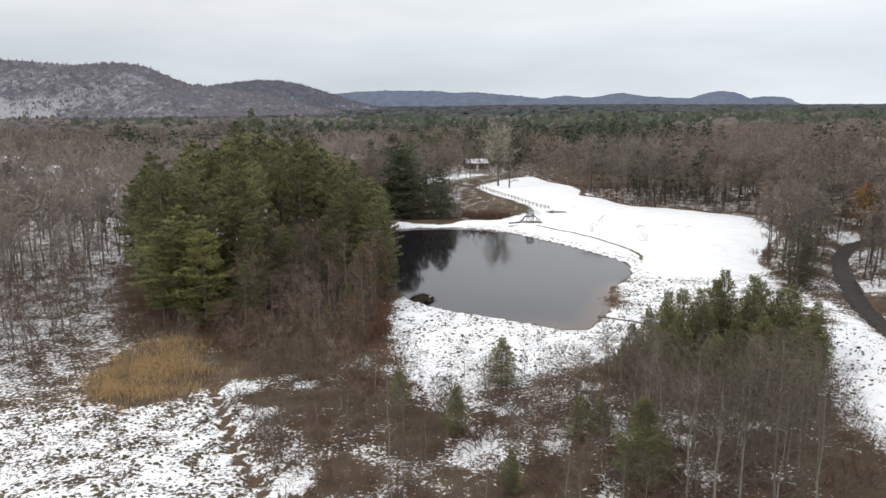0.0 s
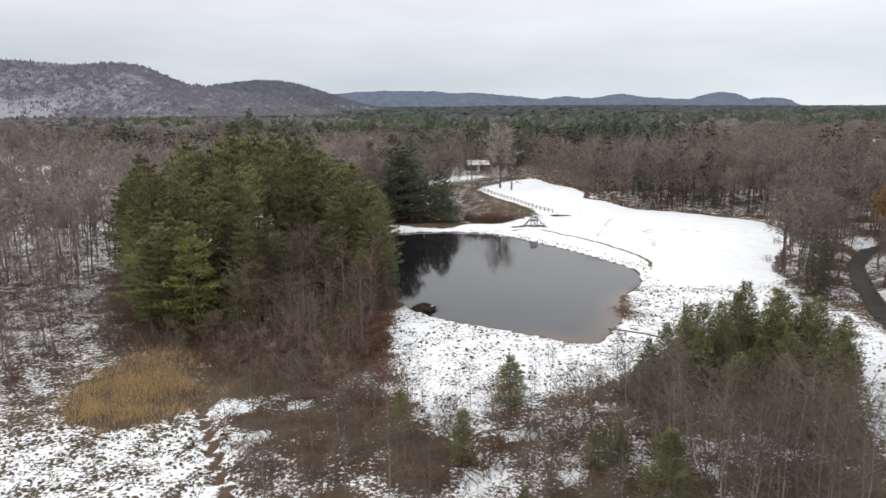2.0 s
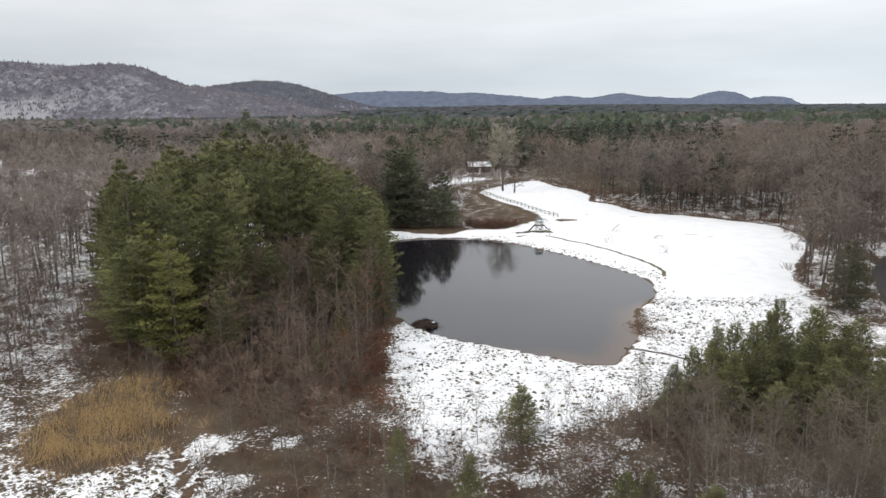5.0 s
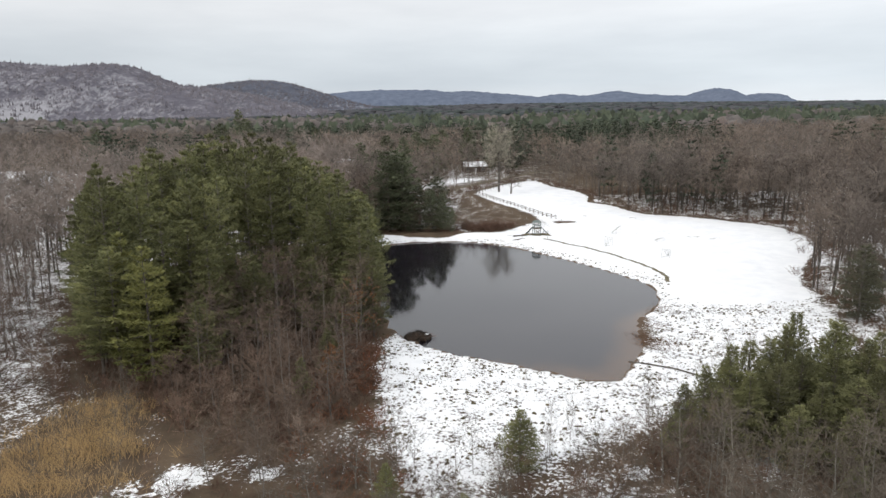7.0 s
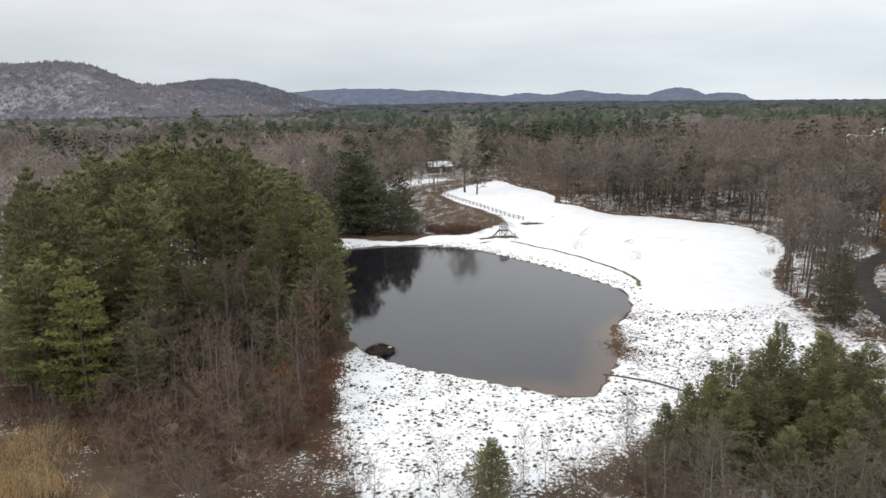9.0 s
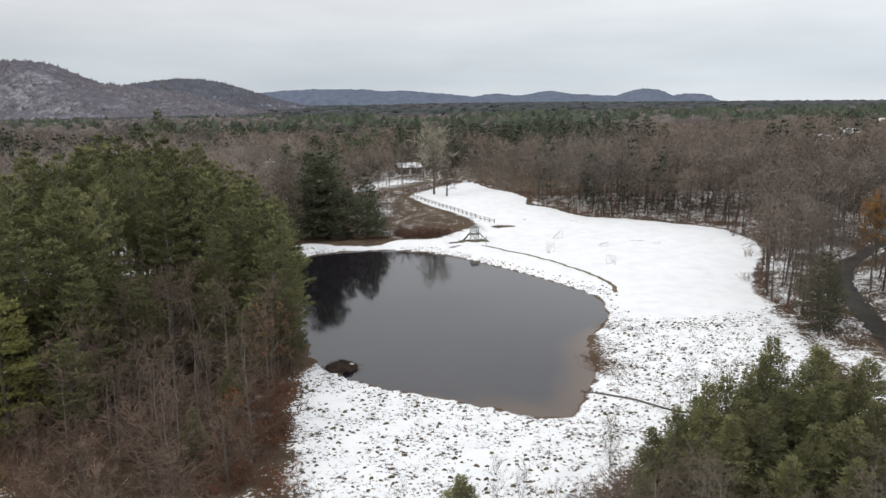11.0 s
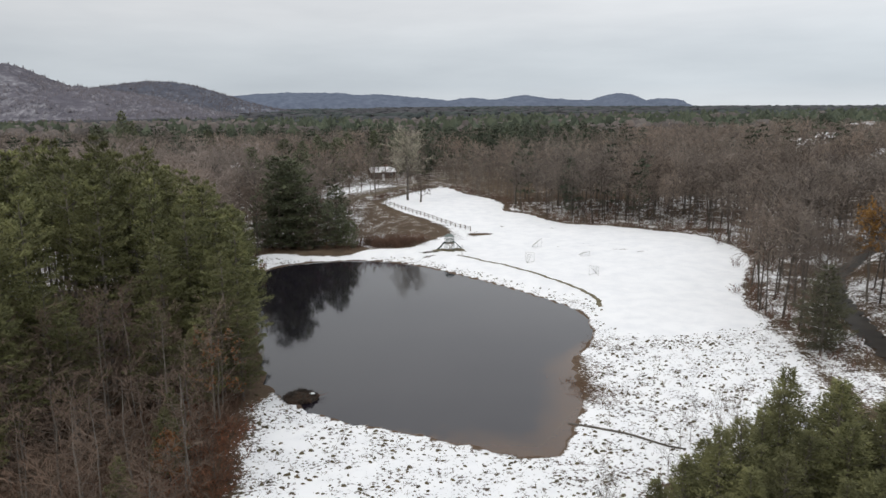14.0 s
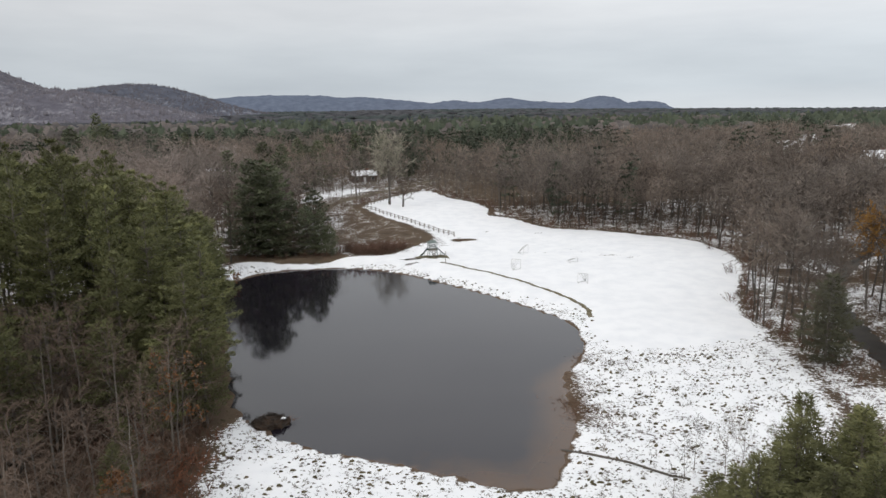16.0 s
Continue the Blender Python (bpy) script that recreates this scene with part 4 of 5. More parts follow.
DARKS = bare_kinds("bare_tree", [(13, 2.8, 18, 5, 5, 0.12, 0.15, 0.05, 0.02, False, 1.15, True), (13, 2.4, 18, 5, 6, 0.11, 0.2, 0.05, 0.02, False, 1.15, True), (13, 3.1, 20, 5, 6, 0.13, 0.15, 0.05, 0.02, False, 1.15, True)], BARK, CLUMP_TWIG, "leafless brown-grey tree in dense winter wood", "bare trees by the pond")
fx, fy = scatter(-28, -8, 78, 113, 4.1, lambda x, y: (signed(CLUMP, x, y) < -0.3) & (y < 111 + 0 * x))
plant_row(DARKS, [(x, y, rng.random() * 6.28, 0.8 + 0.35 * rng.random(), (0.56 + 0.42 * rng.random()) * (0.8 + 0.35 * min(1, max(0, (y - 82) / 18)))) for x, y in zip(fx, fy)])
fx, fy = scatter(-64, -49, 74, 112, 4.4, lambda x, y: (signed(CLUMP, x, y) > 0.5) & (signed(REEDS, x, y) > 1))
plant_row(DARKS, [(x, y, rng.random() * 6.28, 0.65 + 0.25 * rng.random(), 0.5 + 0.35 * rng.random()) for x, y in zip(fx, fy)])

plant_row(DARKS, [(x, y, x * 2.1, 0.9, h / 13) for x, y, h in ((-3.5, 192, 11), (-0.5, 193, 10), (1.8, 196, 9), (-20, 191, 13), (-23, 192, 12), (-26, 195, 13), (-2, 199, 12), (-17, 188, 9), (-7, 187.5, 7), (-11, 196, 13), (0.5, 203, 10), (-8, 206, 13), (-14, 208, 14), (-22, 206, 13), (-6, 214, 12), (-17, 216, 14), (-28, 214, 13), (-3, 207, 11), (-19, 200, 13), (-25, 201, 13), (-5, 189, 8), (-2, 188.5, 6), (-9, 199, 13), (-4, 196, 12), (2.5, 192, 8), (1, 199, 10), (-14, 201, 14), (3.2, 203, 8), (4.5, 222, 9), (2, 230, 10), (5, 212, 8))])
drop_kinds(DARKS)
# all other woods
OPEN = [FRONT, WEST_STRIP, LAWN, MEADOW, STRIP, FIELD, YARD, GLADE, WEST_YARD, *EAST_YARDS, CLUMP, BRUSH, POND]


def wooded(x, y):
    ok = np.ones(x.shape, bool)
    for p in OPEN:
        ok &= signed(p, x, y) > 0.8
    ok &= (away(ROAD, x, y, False) > 3.5) & (away(EAST_STREAM, x, y, False) > 3.0)
    ok &= ~((x > -12) & (x < 26) & (y > 64) & (y < 92))
    ok &= ~((x > -64) & (x < -44) & (y > 72) & (y < 112)) & ~((np.abs(x + 8) < 12) & (np.abs(y - 192) < 7))
    ok &= ~((y < 62 + 0.2 * (x - 40)) & (x > 18) & (x < 95))
    ok &= ~((x > 50) & (x < 64.5) & (y > 88) & (y < 115))
    return ok & (~((x > 18) & (x < 53) & (y > 60) & (y < 96)) & (x > -0.72 * (y + 5) - 26) & (x < 0.95 * (y + 5) + 10))


def woods(name, templates, places, mats, label):
    """One sheet of woods out of a few tree shapes."""
    sets = [[] for _ in templates]
    for i, p in enumerate(places):
        sets[i % len(templates)].append(p)
    geos, idx, own = [], [], []
    for tpl, rows in zip(templates, sets):
        if not rows:
            continue
        each = rng.random(len(rows))
        for k, g in enumerate(tpl):
            s = spread(g, rows)
            geos.append(s)
            idx.append(np.full(len(s[1]), k))
            own.append(np.repeat(each, len(g[0])))
    me = mesh_of(name, join(*geos), mats, np.concatenate(idx))
    me.attributes.new("plant", "FLOAT", "POINT").data.foreach_set("value", np.concatenate(own).astype(np.float32))
    return tagged(new(name, me), label, "woods", kind="stuff")


def rows_for(xs, ys, lo, hi, ref, fat=1.0):
    z = land(xs, ys)
    stand = np.array([noise.noise((a * 0.045, b * 0.045, 9.0)) for a, b in zip(xs, ys)])
    h = lo + (hi - lo) * np.clip(rng.random(xs.size) * 0.75 + 0.12 + 0.75 * stand, -0.1, 1.15)
    return np.stack([xs, ys, z - 0.1, rng.random(xs.size) * 6.28, h / ref * (0.85 + 0.3 * rng.random(xs.size)) * fat, h / ref], -1)


def piney(x, y):
    """Where pines stand together in the far woods."""
    return np.array([noise.noise((a * 0.006, b * 0.010, 5.0)) + 0.35 * noise.noise((a * 0.02, b * 0.03, 2.0)) for a, b in zip(x, y)])


def crown(tall, wide, taper, rough):
    """The rough, rounded outline of a far tree's crown."""
    bm = bmesh.new()
    bmesh.ops.create_icosphere(bm, subdivisions=2, radius=1.0)
    bmesh.ops.delete(bm, geom=[p for p in bm.verts if p.co.z < -0.75], context="VERTS")
    v = np.array([p.co for p in bm.verts])
    bm.verts.index_update()
    f = np.array([[p.index for p in t.verts] for t in bm.faces])
    bm.free()
    u = (v[:, 2:] + 1) / 2
    v = v * (1 + rough * rng.normal(size=(len(v), 1)))
    v[:, :2] *= wide * (1 - taper * u)
    v[:, 2] = (v[:, 2] + 1) / 2 * tall
    return v, f


MIDS = [bare_tree(14, w, 17, 7, 8, 0.16, f, twig_r=0.024, fine=True, spray=1.1) for w, f in ((3.6, 0.22), (3.2, 0.28), (4.2, 0.2), (3.4, 0.3))]
LESS = [bare_tree(14, w, 9, 3, 6, 0.14, 0.2, twig_r=0.068, fine=True, spray=1.25) for w in (3.8, 4.4, 3.4)]
wx, wy = scatter(-150, 175, 40, 240, 4.5, lambda x, y: wooded(x, y) & ((x > -60) | (y < 120) | (rng.random(x.size) < 0.76)))
MED = [bare_tree(14, w, 13, 4, 6, 0.19, f, twig_r=0.065, fine=True, spray=1.2) for w, f in ((3.6, 0.42), (3.2, 0.46), (4.2, 0.38), (3.4, 0.44))]
close = np.hypot(wx, wy) < 140
near_west = close & (wx < 0)
near_east = close & (wx >= 0)
woods("bare_woods", MIDS, rows_for(wx[near_west], wy[near_west], 9.5, 15.5, 14), [BARK, PALE_TWIG], "dense leafless brown-grey winter woods over snow")
woods("bare_woods_east", MIDS, rows_for(wx[near_east], wy[near_east], 9.5, 15.5, 14), [TRUNK, DIM_TWIG], "leafless dark brown woods along the stream")
far_west, far_east = ~close & (wx < -25), ~close & (wx >= -25)
woods("bare_woods_behind", MED, rows_for(wx[far_east], wy[far_east], 11, 17.5, 14), [TRUNK, DIM_TWIG], "leafless brown-grey winter woods round the lawn")
woods("bare_woods_aside", MED, rows_for(wx[far_west], wy[far_west], 11, 16.5, 14), [BARK, PALE_TWIG], "pale leafless winter woods beyond the pines")
wx, wy = scatter(-330, 380, 240, 345, 6.3, lambda x, y: wooded(x, y) & ((piney(x, y) < 0.2) | ((y < 350) & (x > -35) & (x < 150))))
west = wx < -30
woods("bare_woods_beyond", LESS, rows_for(wx[~west], wy[~west], 11, 17, 14), [BARK, TWIG], "leafless brown winter woods stretching away")
yx, yy = scatter(-235, -108, 215, 345, 11, lambda x, y: inside(WEST_YARD, x, y))
wx, wy, west = np.concatenate([wx, yx]), np.concatenate([wy, yy]), np.concatenate([west, np.ones(yx.size, bool)])
woods("bare_woods_west", LESS, rows_for(wx[west], wy[west], 11, 17, 14), [BARK, PALE_TWIG], "pale leafless winter woods stretching away")
wx, wy = scatter(-900, 950, 500, 1150, 20.0, lambda x, y: wooded(x, y) & (piney(x, y) < -0.14 + 0.5 * smooth(-20, -300, x)))
vx, vy = scatter(-400, 480, 345, 500, 8.0, lambda x, y: wooded(x, y) & (piney(x, y) < 0.2 - 0.3 * smooth(400, 500, y) + 0.35 * smooth(-40, -120, x)))
ACROSS = [bare_tree(14, w, 7, 3, 4, 0.17, 0.25, twig_r=0.12, fine=True, spray=1.4) for w in (4.0, 4.6)]
west = vx < -30
woods("bare_woods_across", ACROSS, rows_for(vx[~west], vy[~west], 11, 17, 14, 1.15), [BARK, TWIG], "brown winter woods farther off")
woods("bare_woods_across_west", ACROSS, rows_for(vx[west], vy[west], 11, 17, 14, 1.15), [BARK, TWIG], "pale brown winter woods farther off")
woods("far_bare_woods", [(crown(14, w, 0.3, 0.16),) for w in (5.4, 6.4, 4.8)], rows_for(wx, wy, 12, 18, 14, 1.3), [HAZY_TWIG], "far brown winter woods, greyed for haze")
PINE_LOW = [pine(18, 4.2, 3.0, 0.15, 1.3, 1.8, 5, 0.55, 0.3, True, 0.3), pine(18, 4.6, 2.8, 0.2, 1.3, 1.8, 5, 0.5, 0.3, True, 0.3)]


wx, wy = scatter(-330, 420, 235, 560, 10.3, lambda x, y: wooded(x, y) & ((y > 350) | (x < -35) | (x > 150)) & (piney(x, y) > 0.2 - 0.34 * smooth(380, 520, y) + 0.35 * smooth(-40, -120, x)))
vx, vy = scatter(30, 260, 215, 350, 15, lambda x, y: wooded(x, y) & (piney(x * 1.7, y * 1.7) > 0.22))
wx, wy = np.concatenate([wx, vx]), np.concatenate([wy, vy])
woods("pine_woods", PINE_LOW, rows_for(wx, wy, 13, 19, 18), [BARK, HAZY_NEEDLE], "dark green pines standing among bare woods")
wx, wy = scatter(-1000, 1100, 560, 1250, 19, lambda x, y: wooded(x, y) & (piney(x, y) > -0.17 + 0.5 * smooth(-20, -300, x)))
woods("far_pine_woods", [(crown(18, w, 0.6, 0.16),) for w in (6.0, 5.2, 6.8)], rows_for(wx, wy, 13, 20, 18, 1.3), [HAZY_NEEDLE], "far dark pine woods")


def canopy(name, gap, y0, y1, mat, keep, label):
    """Rough tree crowns that merge with distance."""
    bm = bmesh.new()
    bmesh.ops.create_icosphere(bm, subdivisions=1, radius=1.0)
    v = np.array([p.co for p in bm.verts])
    f = np.array([[p.index for p in t.verts] for t in bm.faces])
    bm.free()
    v = v * (1 + 0.14 * rng.normal(size=(len(v), 1)))
    v[:, 2] = v[:, 2] * 0.8 + 0.9
    x, y = scatter(-0.75 * y1, 1.1 * y1, y0, y1, gap, lambda a, b: (a > -0.8 * b) & (a < 1.1 * b) & keep(a, b))
    z = land(x, y)
    rows = np.stack([x, y, z + 4, rng.random(x.size) * 6.28, gap * (0.30 + 0.24 * rng.random(x.size)), 4.5 + 3.5 * rng.random(x.size)], -1)
    return tagged(new(name, mesh_of(name, spread((v, f), rows), mat)), label, "woods", kind="stuff")


# Both distant woods colours have bluish haze painted in.
HAZY_BARE = plain_material("far_bare_woods", (0.078, 0.081, 0.089), (0.122, 0.121, 0.128), 0.03, 1.0, 0.0)
HAZY_PINE = plain_material("far_pine_woods", (0.056, 0.066, 0.067), (0.098, 0.109, 0.105), 0.03, 1.0, 0.0)
canopy("distant_bare_woods", 48, 1100, 3300, HAZY_BARE, lambda a, b: piney(a * 0.5, b * 0.5) < 0.10 + 0.3 * smooth(0, -600, a), "distant bare woods, greyish from haze in the colour")
canopy("distant_pine_woods", 34, 1100, 3300, HAZY_PINE, lambda a, b: piney(a * 0.5, b * 0.5) >= 0.10 + 0.3 * smooth(0, -600, a), "distant dark evergreen woods")

# ---- undergrowth ----
SHRUBS = [tagged(new("shrub", mesh_of("shrub", shrub(h, w, 9, 7), RED_TWIG)), "leafless reddish brown shrub over snow", "shrub", "shrubs") for h, w in ((2.2, 2.0), (1.6, 2.0), (2.6, 1.8))]


def near_clump_edge(x, y):
    return (signed(CLUMP, x, y) < -0.5) & (y < 106) & (signed(POND, x, y) > 1.0)


sx, sy = scatter(-48, -4, 70, 108, 2.3, lambda x, y: near_clump_edge(x, y) & ((x > -22) | (signed(CLUMP, x, y) > -6)))
plant_row(SHRUBS, [(x, y, rng.random() * 6.28, 0.8 + 0.6 * rng.random(), 0.8 + 0.5 * rng.random()) for x, y in zip(sx, sy)][:150])
sx, sy = scatter(-24, 44, 42, 76, 3.6, lambda x, y: inside(BRUSH, x, y) & clear_of_snow_patches(x, y) & (away(STREAM, x, y, False) > 1.2))
plant_row(SHRUBS, [(x, y, rng.random() * 6.28, 0.8 + 0.6 * rng.random(), 0.6 + 0.5 * rng.random()) for x, y in zip(sx, sy)][:150])
def bushy(x, y, least):
    """Where bushes crowd together and leave snow between."""
    return np.array([noise.noise((a * 0.22, b * 0.22, 7.0)) for a, b in zip(x, y)]) + 0.25 * smooth(16, 26, x) > least


sg = shrub(1.5, 2.2, 8, 8, 0.034, True)
sx, sy = scatter(-24, 48, 40, 78, 1.75, lambda x, y: inside(BRUSH, x, y) & clear_of_snow_patches(x, y) & (away(STREAM, x, y, False) > 1.0) & (rng.random(x.size) < 0.85) & bushy(x, y, -0.14))
edge_x, edge_y = scatter(-40, 100, 100, 290, 2.4, lambda x, y: (signed(LAWN, x, y) > 1.0) & (signed(LAWN, x, y) < 5.0) & (signed(POND, x, y) > 2) & (signed(FIELD, x, y) > 0) & (signed(STRIP, x, y) > 0) & (away(ROAD, x, y, False) > 3))
wx, wy = scatter(48, 150, 60, 250, 3.6, lambda x, y: wooded(x, y) & (signed(LAWN, x, y) < 45))
ex2, ey2 = scatter(-100, -46, 66, 135, 2.8, lambda x, y: (wooded(x, y) | ((x < -49) & (y > 72))) & (signed(CLUMP, x, y) > 0.5))
edge_x, edge_y = np.concatenate([edge_x, wx, ex2]), np.concatenate([edge_y, wy, ey2])
bx, by = scatter(6, 22, 186, 195, 1.0, lambda x, y: inside(FIELD, x, y))
cx, cy = scatter(-50, -4, 68, 110, 1.5, lambda x, y: (signed(CLUMP, x, y) < 0.0 + 4.0 * (x < -14)) & (y < 108) & (signed(POND, x, y) > 1.5) & (signed(REEDS, x, y) > 0.5))
bx, by = np.concatenate([bx, cx]), np.concatenate([by, cy])
sx, sy = np.concatenate([sx, edge_x, bx]), np.concatenate([sy, edge_y, by])
woods("brush", [(sg,), (shrub(1.5, 1.8, 8, 8, 0.034, True),)], rows_for(sx, sy, 1.0, 2.4, 1.5), [RED_TWIG], "low tangled reddish brown winter brush")
drop_kinds(SHRUBS)

for x, y, hh, w in ((8, 189, 2.6, 2.6), (10.5, 188.5, 3.0, 3.0), (13, 188, 3.4, 3.2), (15.5, 189, 3.2, 3.0), (17.5, 190.5, 2.8, 2.6), (11.5, 191.5, 2.6, 2.8), (14.5, 192, 2.4, 2.6), (6, 191, 2.6, 2.4), (19, 193, 2.2, 2.2)):
    ob = tagged(new("field_shrub", mesh_of("field_shrub", shrub(hh, w, 22, 14, 0.03), RED_TWIG)), "dense dark reddish shrub at the foot of the brown field", "shrub", "shrubs of the field")
    ob.matrix_world = Matrix.Translation((x, y, land_at(x, y)))

# tall rounded bushes between the meadow, the pines and the rough snow
BUSHES = [plant_kind("bush", [("stem", w, BARK), ("crown", c, BUSH_TWIG)], "large rounded leafless grey-brown bush", "bush", "bushes of the brush") for w, c in (bare_tree(5, 2.2, 20, 6, 6, 0.05, 0.04, 0.06, 0.018, False, 1.0, True), bare_tree(5, 1.9, 20, 6, 6, 0.05, 0.06, 0.06, 0.018, False, 1.1, True), bare_tree(5, 2.5, 22, 6, 6, 0.05, 0.04, 0.06, 0.018, False, 1.0, True))]
plant_row(BUSHES, [(x, y, 1.7 * x, h / 5 * 1.05, h / 5) for x, y, h in ((-15.5, 66, 6), (-12.5, 68, 5.6), (-17.5, 69.5, 5), (-10, 64, 5), (-13.5, 73, 5.5), (-10.5, 70, 4.4), (-15.5, 76, 6), (-20, 75, 5), (-8, 58.5, 4.2), (-5, 55.5, 4.4), (-2.5, 52.5, 3.8), (-19, 82, 6.5), (-12.5, 82, 6), (-23, 79, 5), (0, 63.5, 3.4), (9, 60, 4.2), (12.5, 62, 4.6), (15, 59, 4.2), (18, 64, 5), (20, 68.5, 4.6), (22, 60, 5), (16, 71.5, 3.6), (24, 72, 4.6), (8, 52, 4), (12, 49, 4.2), (-25, 83, 5), (-30, 86.5, 4.6), (-45, 88, 4.4), (-47.5, 91, 5), (-28, 82, 4), (-26, 77.5, 4.2), (-31, 88, 4.4), (-22, 71, 3.6))])
drop_kinds(BUSHES)
# russet brush on the slope between the pines and the snow
RUSSET = plant_material("russet_twig", (0.11, 0.047, 0.027), (0.31, 0.135, 0.075), (0.19, 0.09, 0.052), patch=0.15)
rx, ry = scatter(-21, -4, 66, 107, 1.2, lambda x, y: (signed(LAWN, x, y) > -0.4) & (signed(LAWN, x, y) < 6.5 + 3 * smooth(84, 74, y)) & (signed(POND, x, y) > 1.8) & bushy(x, y, -0.12))
woods("russet_brush", [(shrub(1.5, 1.9, 10, 10, 0.026, True),), (shrub(1.5, 1.6, 10, 10, 0.026, True),)], rows_for(rx, ry, 1.0, 2.6, 1.5), [RUSSET], "tangled rust-brown brush at the edge of the snow")
# saplings in the brush
THICKET = [bare_tree(4.5, 1.5, 10, 4, 5, 0.035, 0.08, 0.06, 0.016, True, 1.3) for _ in range(3)]
tx, ty = scatter(-24, 46, 42, 78, 2.7, lambda x, y: inside(BRUSH, x, y) & bushy(x, y, -0.1) & clear_of_snow_patches(x, y) & (away(STREAM, x, y, False) > 1.2))
ux, uy = scatter(20, 52, 74, 92, 3.2, lambda x, y: (signed(LAWN, x, y) > 0.3) & (signed(STRIP, x, y) > 0))
cx, cy = scatter(-27, -8, 74, 100, 2.8, lambda x, y: (signed(CLUMP, x, y) < -0.5 + 3.0 * (x < -14)))
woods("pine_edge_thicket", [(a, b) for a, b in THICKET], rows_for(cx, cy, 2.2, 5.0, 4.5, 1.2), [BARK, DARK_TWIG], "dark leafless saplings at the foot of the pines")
bx, by = np.concatenate([tx, ux]), np.concatenate([ty, uy])
half = rng.random(bx.size) < 0.5
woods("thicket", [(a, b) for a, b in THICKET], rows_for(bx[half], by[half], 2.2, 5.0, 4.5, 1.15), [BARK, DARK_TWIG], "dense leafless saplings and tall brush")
woods("red_thicket", [(a, b) for a, b in THICKET], rows_for(bx[~half], by[~half], 1.8, 3.8, 4.5, 1.35), [BARK, RED_TWIG], "dense reddish leafless bushes")

# reeds
rx, ry = scatter(-49, -22, 57, 93, 0.22, lambda x, y: signed(REEDS, x, y) < -0.6 + 5.0 * np.array([noise.noise((a * 0.3, b * 0.3, 4.0)) for a, b in zip(x, y)]) + rng.normal(0, 1.6, x.size))
rz = land(rx, ry)
a = np.stack([rx, ry, rz - 0.05], -1)
sway = np.array([(noise.noise((p * 0.35, q * 0.35, 6.0)), noise.noise((p * 0.35, q * 0.35, 8.0)), noise.noise((p * 0.22, q * 0.22, 3.0))) for p, q in zip(rx, ry)])
d = np.stack([rng.normal(0.1, 0.5, rx.size) + 1.3 * sway[:, 0], rng.normal(0, 0.5, rx.size) + 1.3 * sway[:, 1], (0.7 + 1.5 * rng.random(rx.size) ** 1.8) * (1 + 1.1 * sway[:, 2])], -1)
tagged(new("reeds", mesh_of("reeds", spikes(a, a + d, np.full(rx.size, 0.024)), STRAW)), "tall dry tan reeds in a dense stand", "reeds", kind="stuff")


# thin grey saplings among the reeds
qx, qy = scatter(-43, -28, 70, 90, 3.2, lambda x, y: signed(REEDS, x, y) < 1.5)
woods("reed_saplings", THICKET, rows_for(qx, qy, 2.6, 5.2, 4.5, 0.8), [PALE_BARK, GREY_TWIG], "thin pale leafless saplings among dry reeds")


# tufts of dead grass through the snow
def tuft(n, h, w):
    a = np.stack([rng.normal(0, w * 0.35, n), rng.normal(0, w * 0.35, n), np.full(n, -0.03)], -1)
    o = np.stack([rng.normal(0, w * 0.6, n), rng.normal(0, w * 0.6, n), h * (0.5 + 0.7 * rng.random(n))], -1)
    return spikes(a, a + o, np.full(n, 0.045))


def rough_ground(x, y):
    m = (inside(LAWN, x, y) & (signed(SMOOTH_LAWN, x, y) > 0) & (signed(POND, x, y) > 0.5)) | inside(MEADOW, x, y) | inside(STRIP, x, y)
    v = np.array([noise.noise((p * 0.25, q * 0.25, 1.0)) for p, q in zip(x, y)])
    return m & (rng.random(x.size) < 0.42 + 0.6 * v) & (away(STREAM, x, y, False) > 1)


def clod():
    """A low hummock of frozen turf."""
    n = 6
    turn = np.linspace(0, 6.2832, n, endpoint=False)
    out = 1 + rng.normal(0, 0.22, n)
    foot = np.stack([1.15 * np.cos(turn) * out, 0.5 * np.sin(turn) * out, np.full(n, -0.1)], -1)
    top = foot * np.array([0.6, 0.6, 0]) + np.stack([rng.normal(0, 0.08, n), rng.normal(0, 0.08, n), 0.45 + 0.25 * rng.random(n)], -1)
    v = np.concatenate([foot, top, [(0, 0, 0.75)]])
    k = np.arange(n)
    m = (k + 1) % n
    return v, np.concatenate([np.stack([k, m, m + n], -1), np.stack([k, m + n, k + n], -1), np.stack([k + n, m + n, np.full(n, 2 * n)], -1)])


kx, ky = scatter(-60, 72, 40, 186, 0.62, lambda x, y: rough_ground(x, y) & (rng.random(x.size) < 0.85))
size = 0.1 + 0.2 * rng.random(kx.size) ** 2.5 + 0.05 * inside(MEADOW, kx, ky)
clod_rows = np.stack([kx, ky, land(kx, ky), rng.normal(0, 0.5, kx.size), size, size * (0.7 + 0.5 * rng.random(kx.size))], -1)
woods("turf_hummocks", [(clod(),) for _ in range(4)], clod_rows, [TURF], "small frozen hummocks of dead turf standing out of the snow")
tx, ty = scatter(-60, 72, 40, 186, 1.35, rough_ground)
woods("dead_grass", [(tuft(12, 0.26, 0.36),), (tuft(14, 0.18, 0.5),), (tuft(9, 0.34, 0.3),)], rows_for(tx, ty, 0.7, 1.4, 1.0), [GRASS], "tufts of dead brown grass poking through snow")


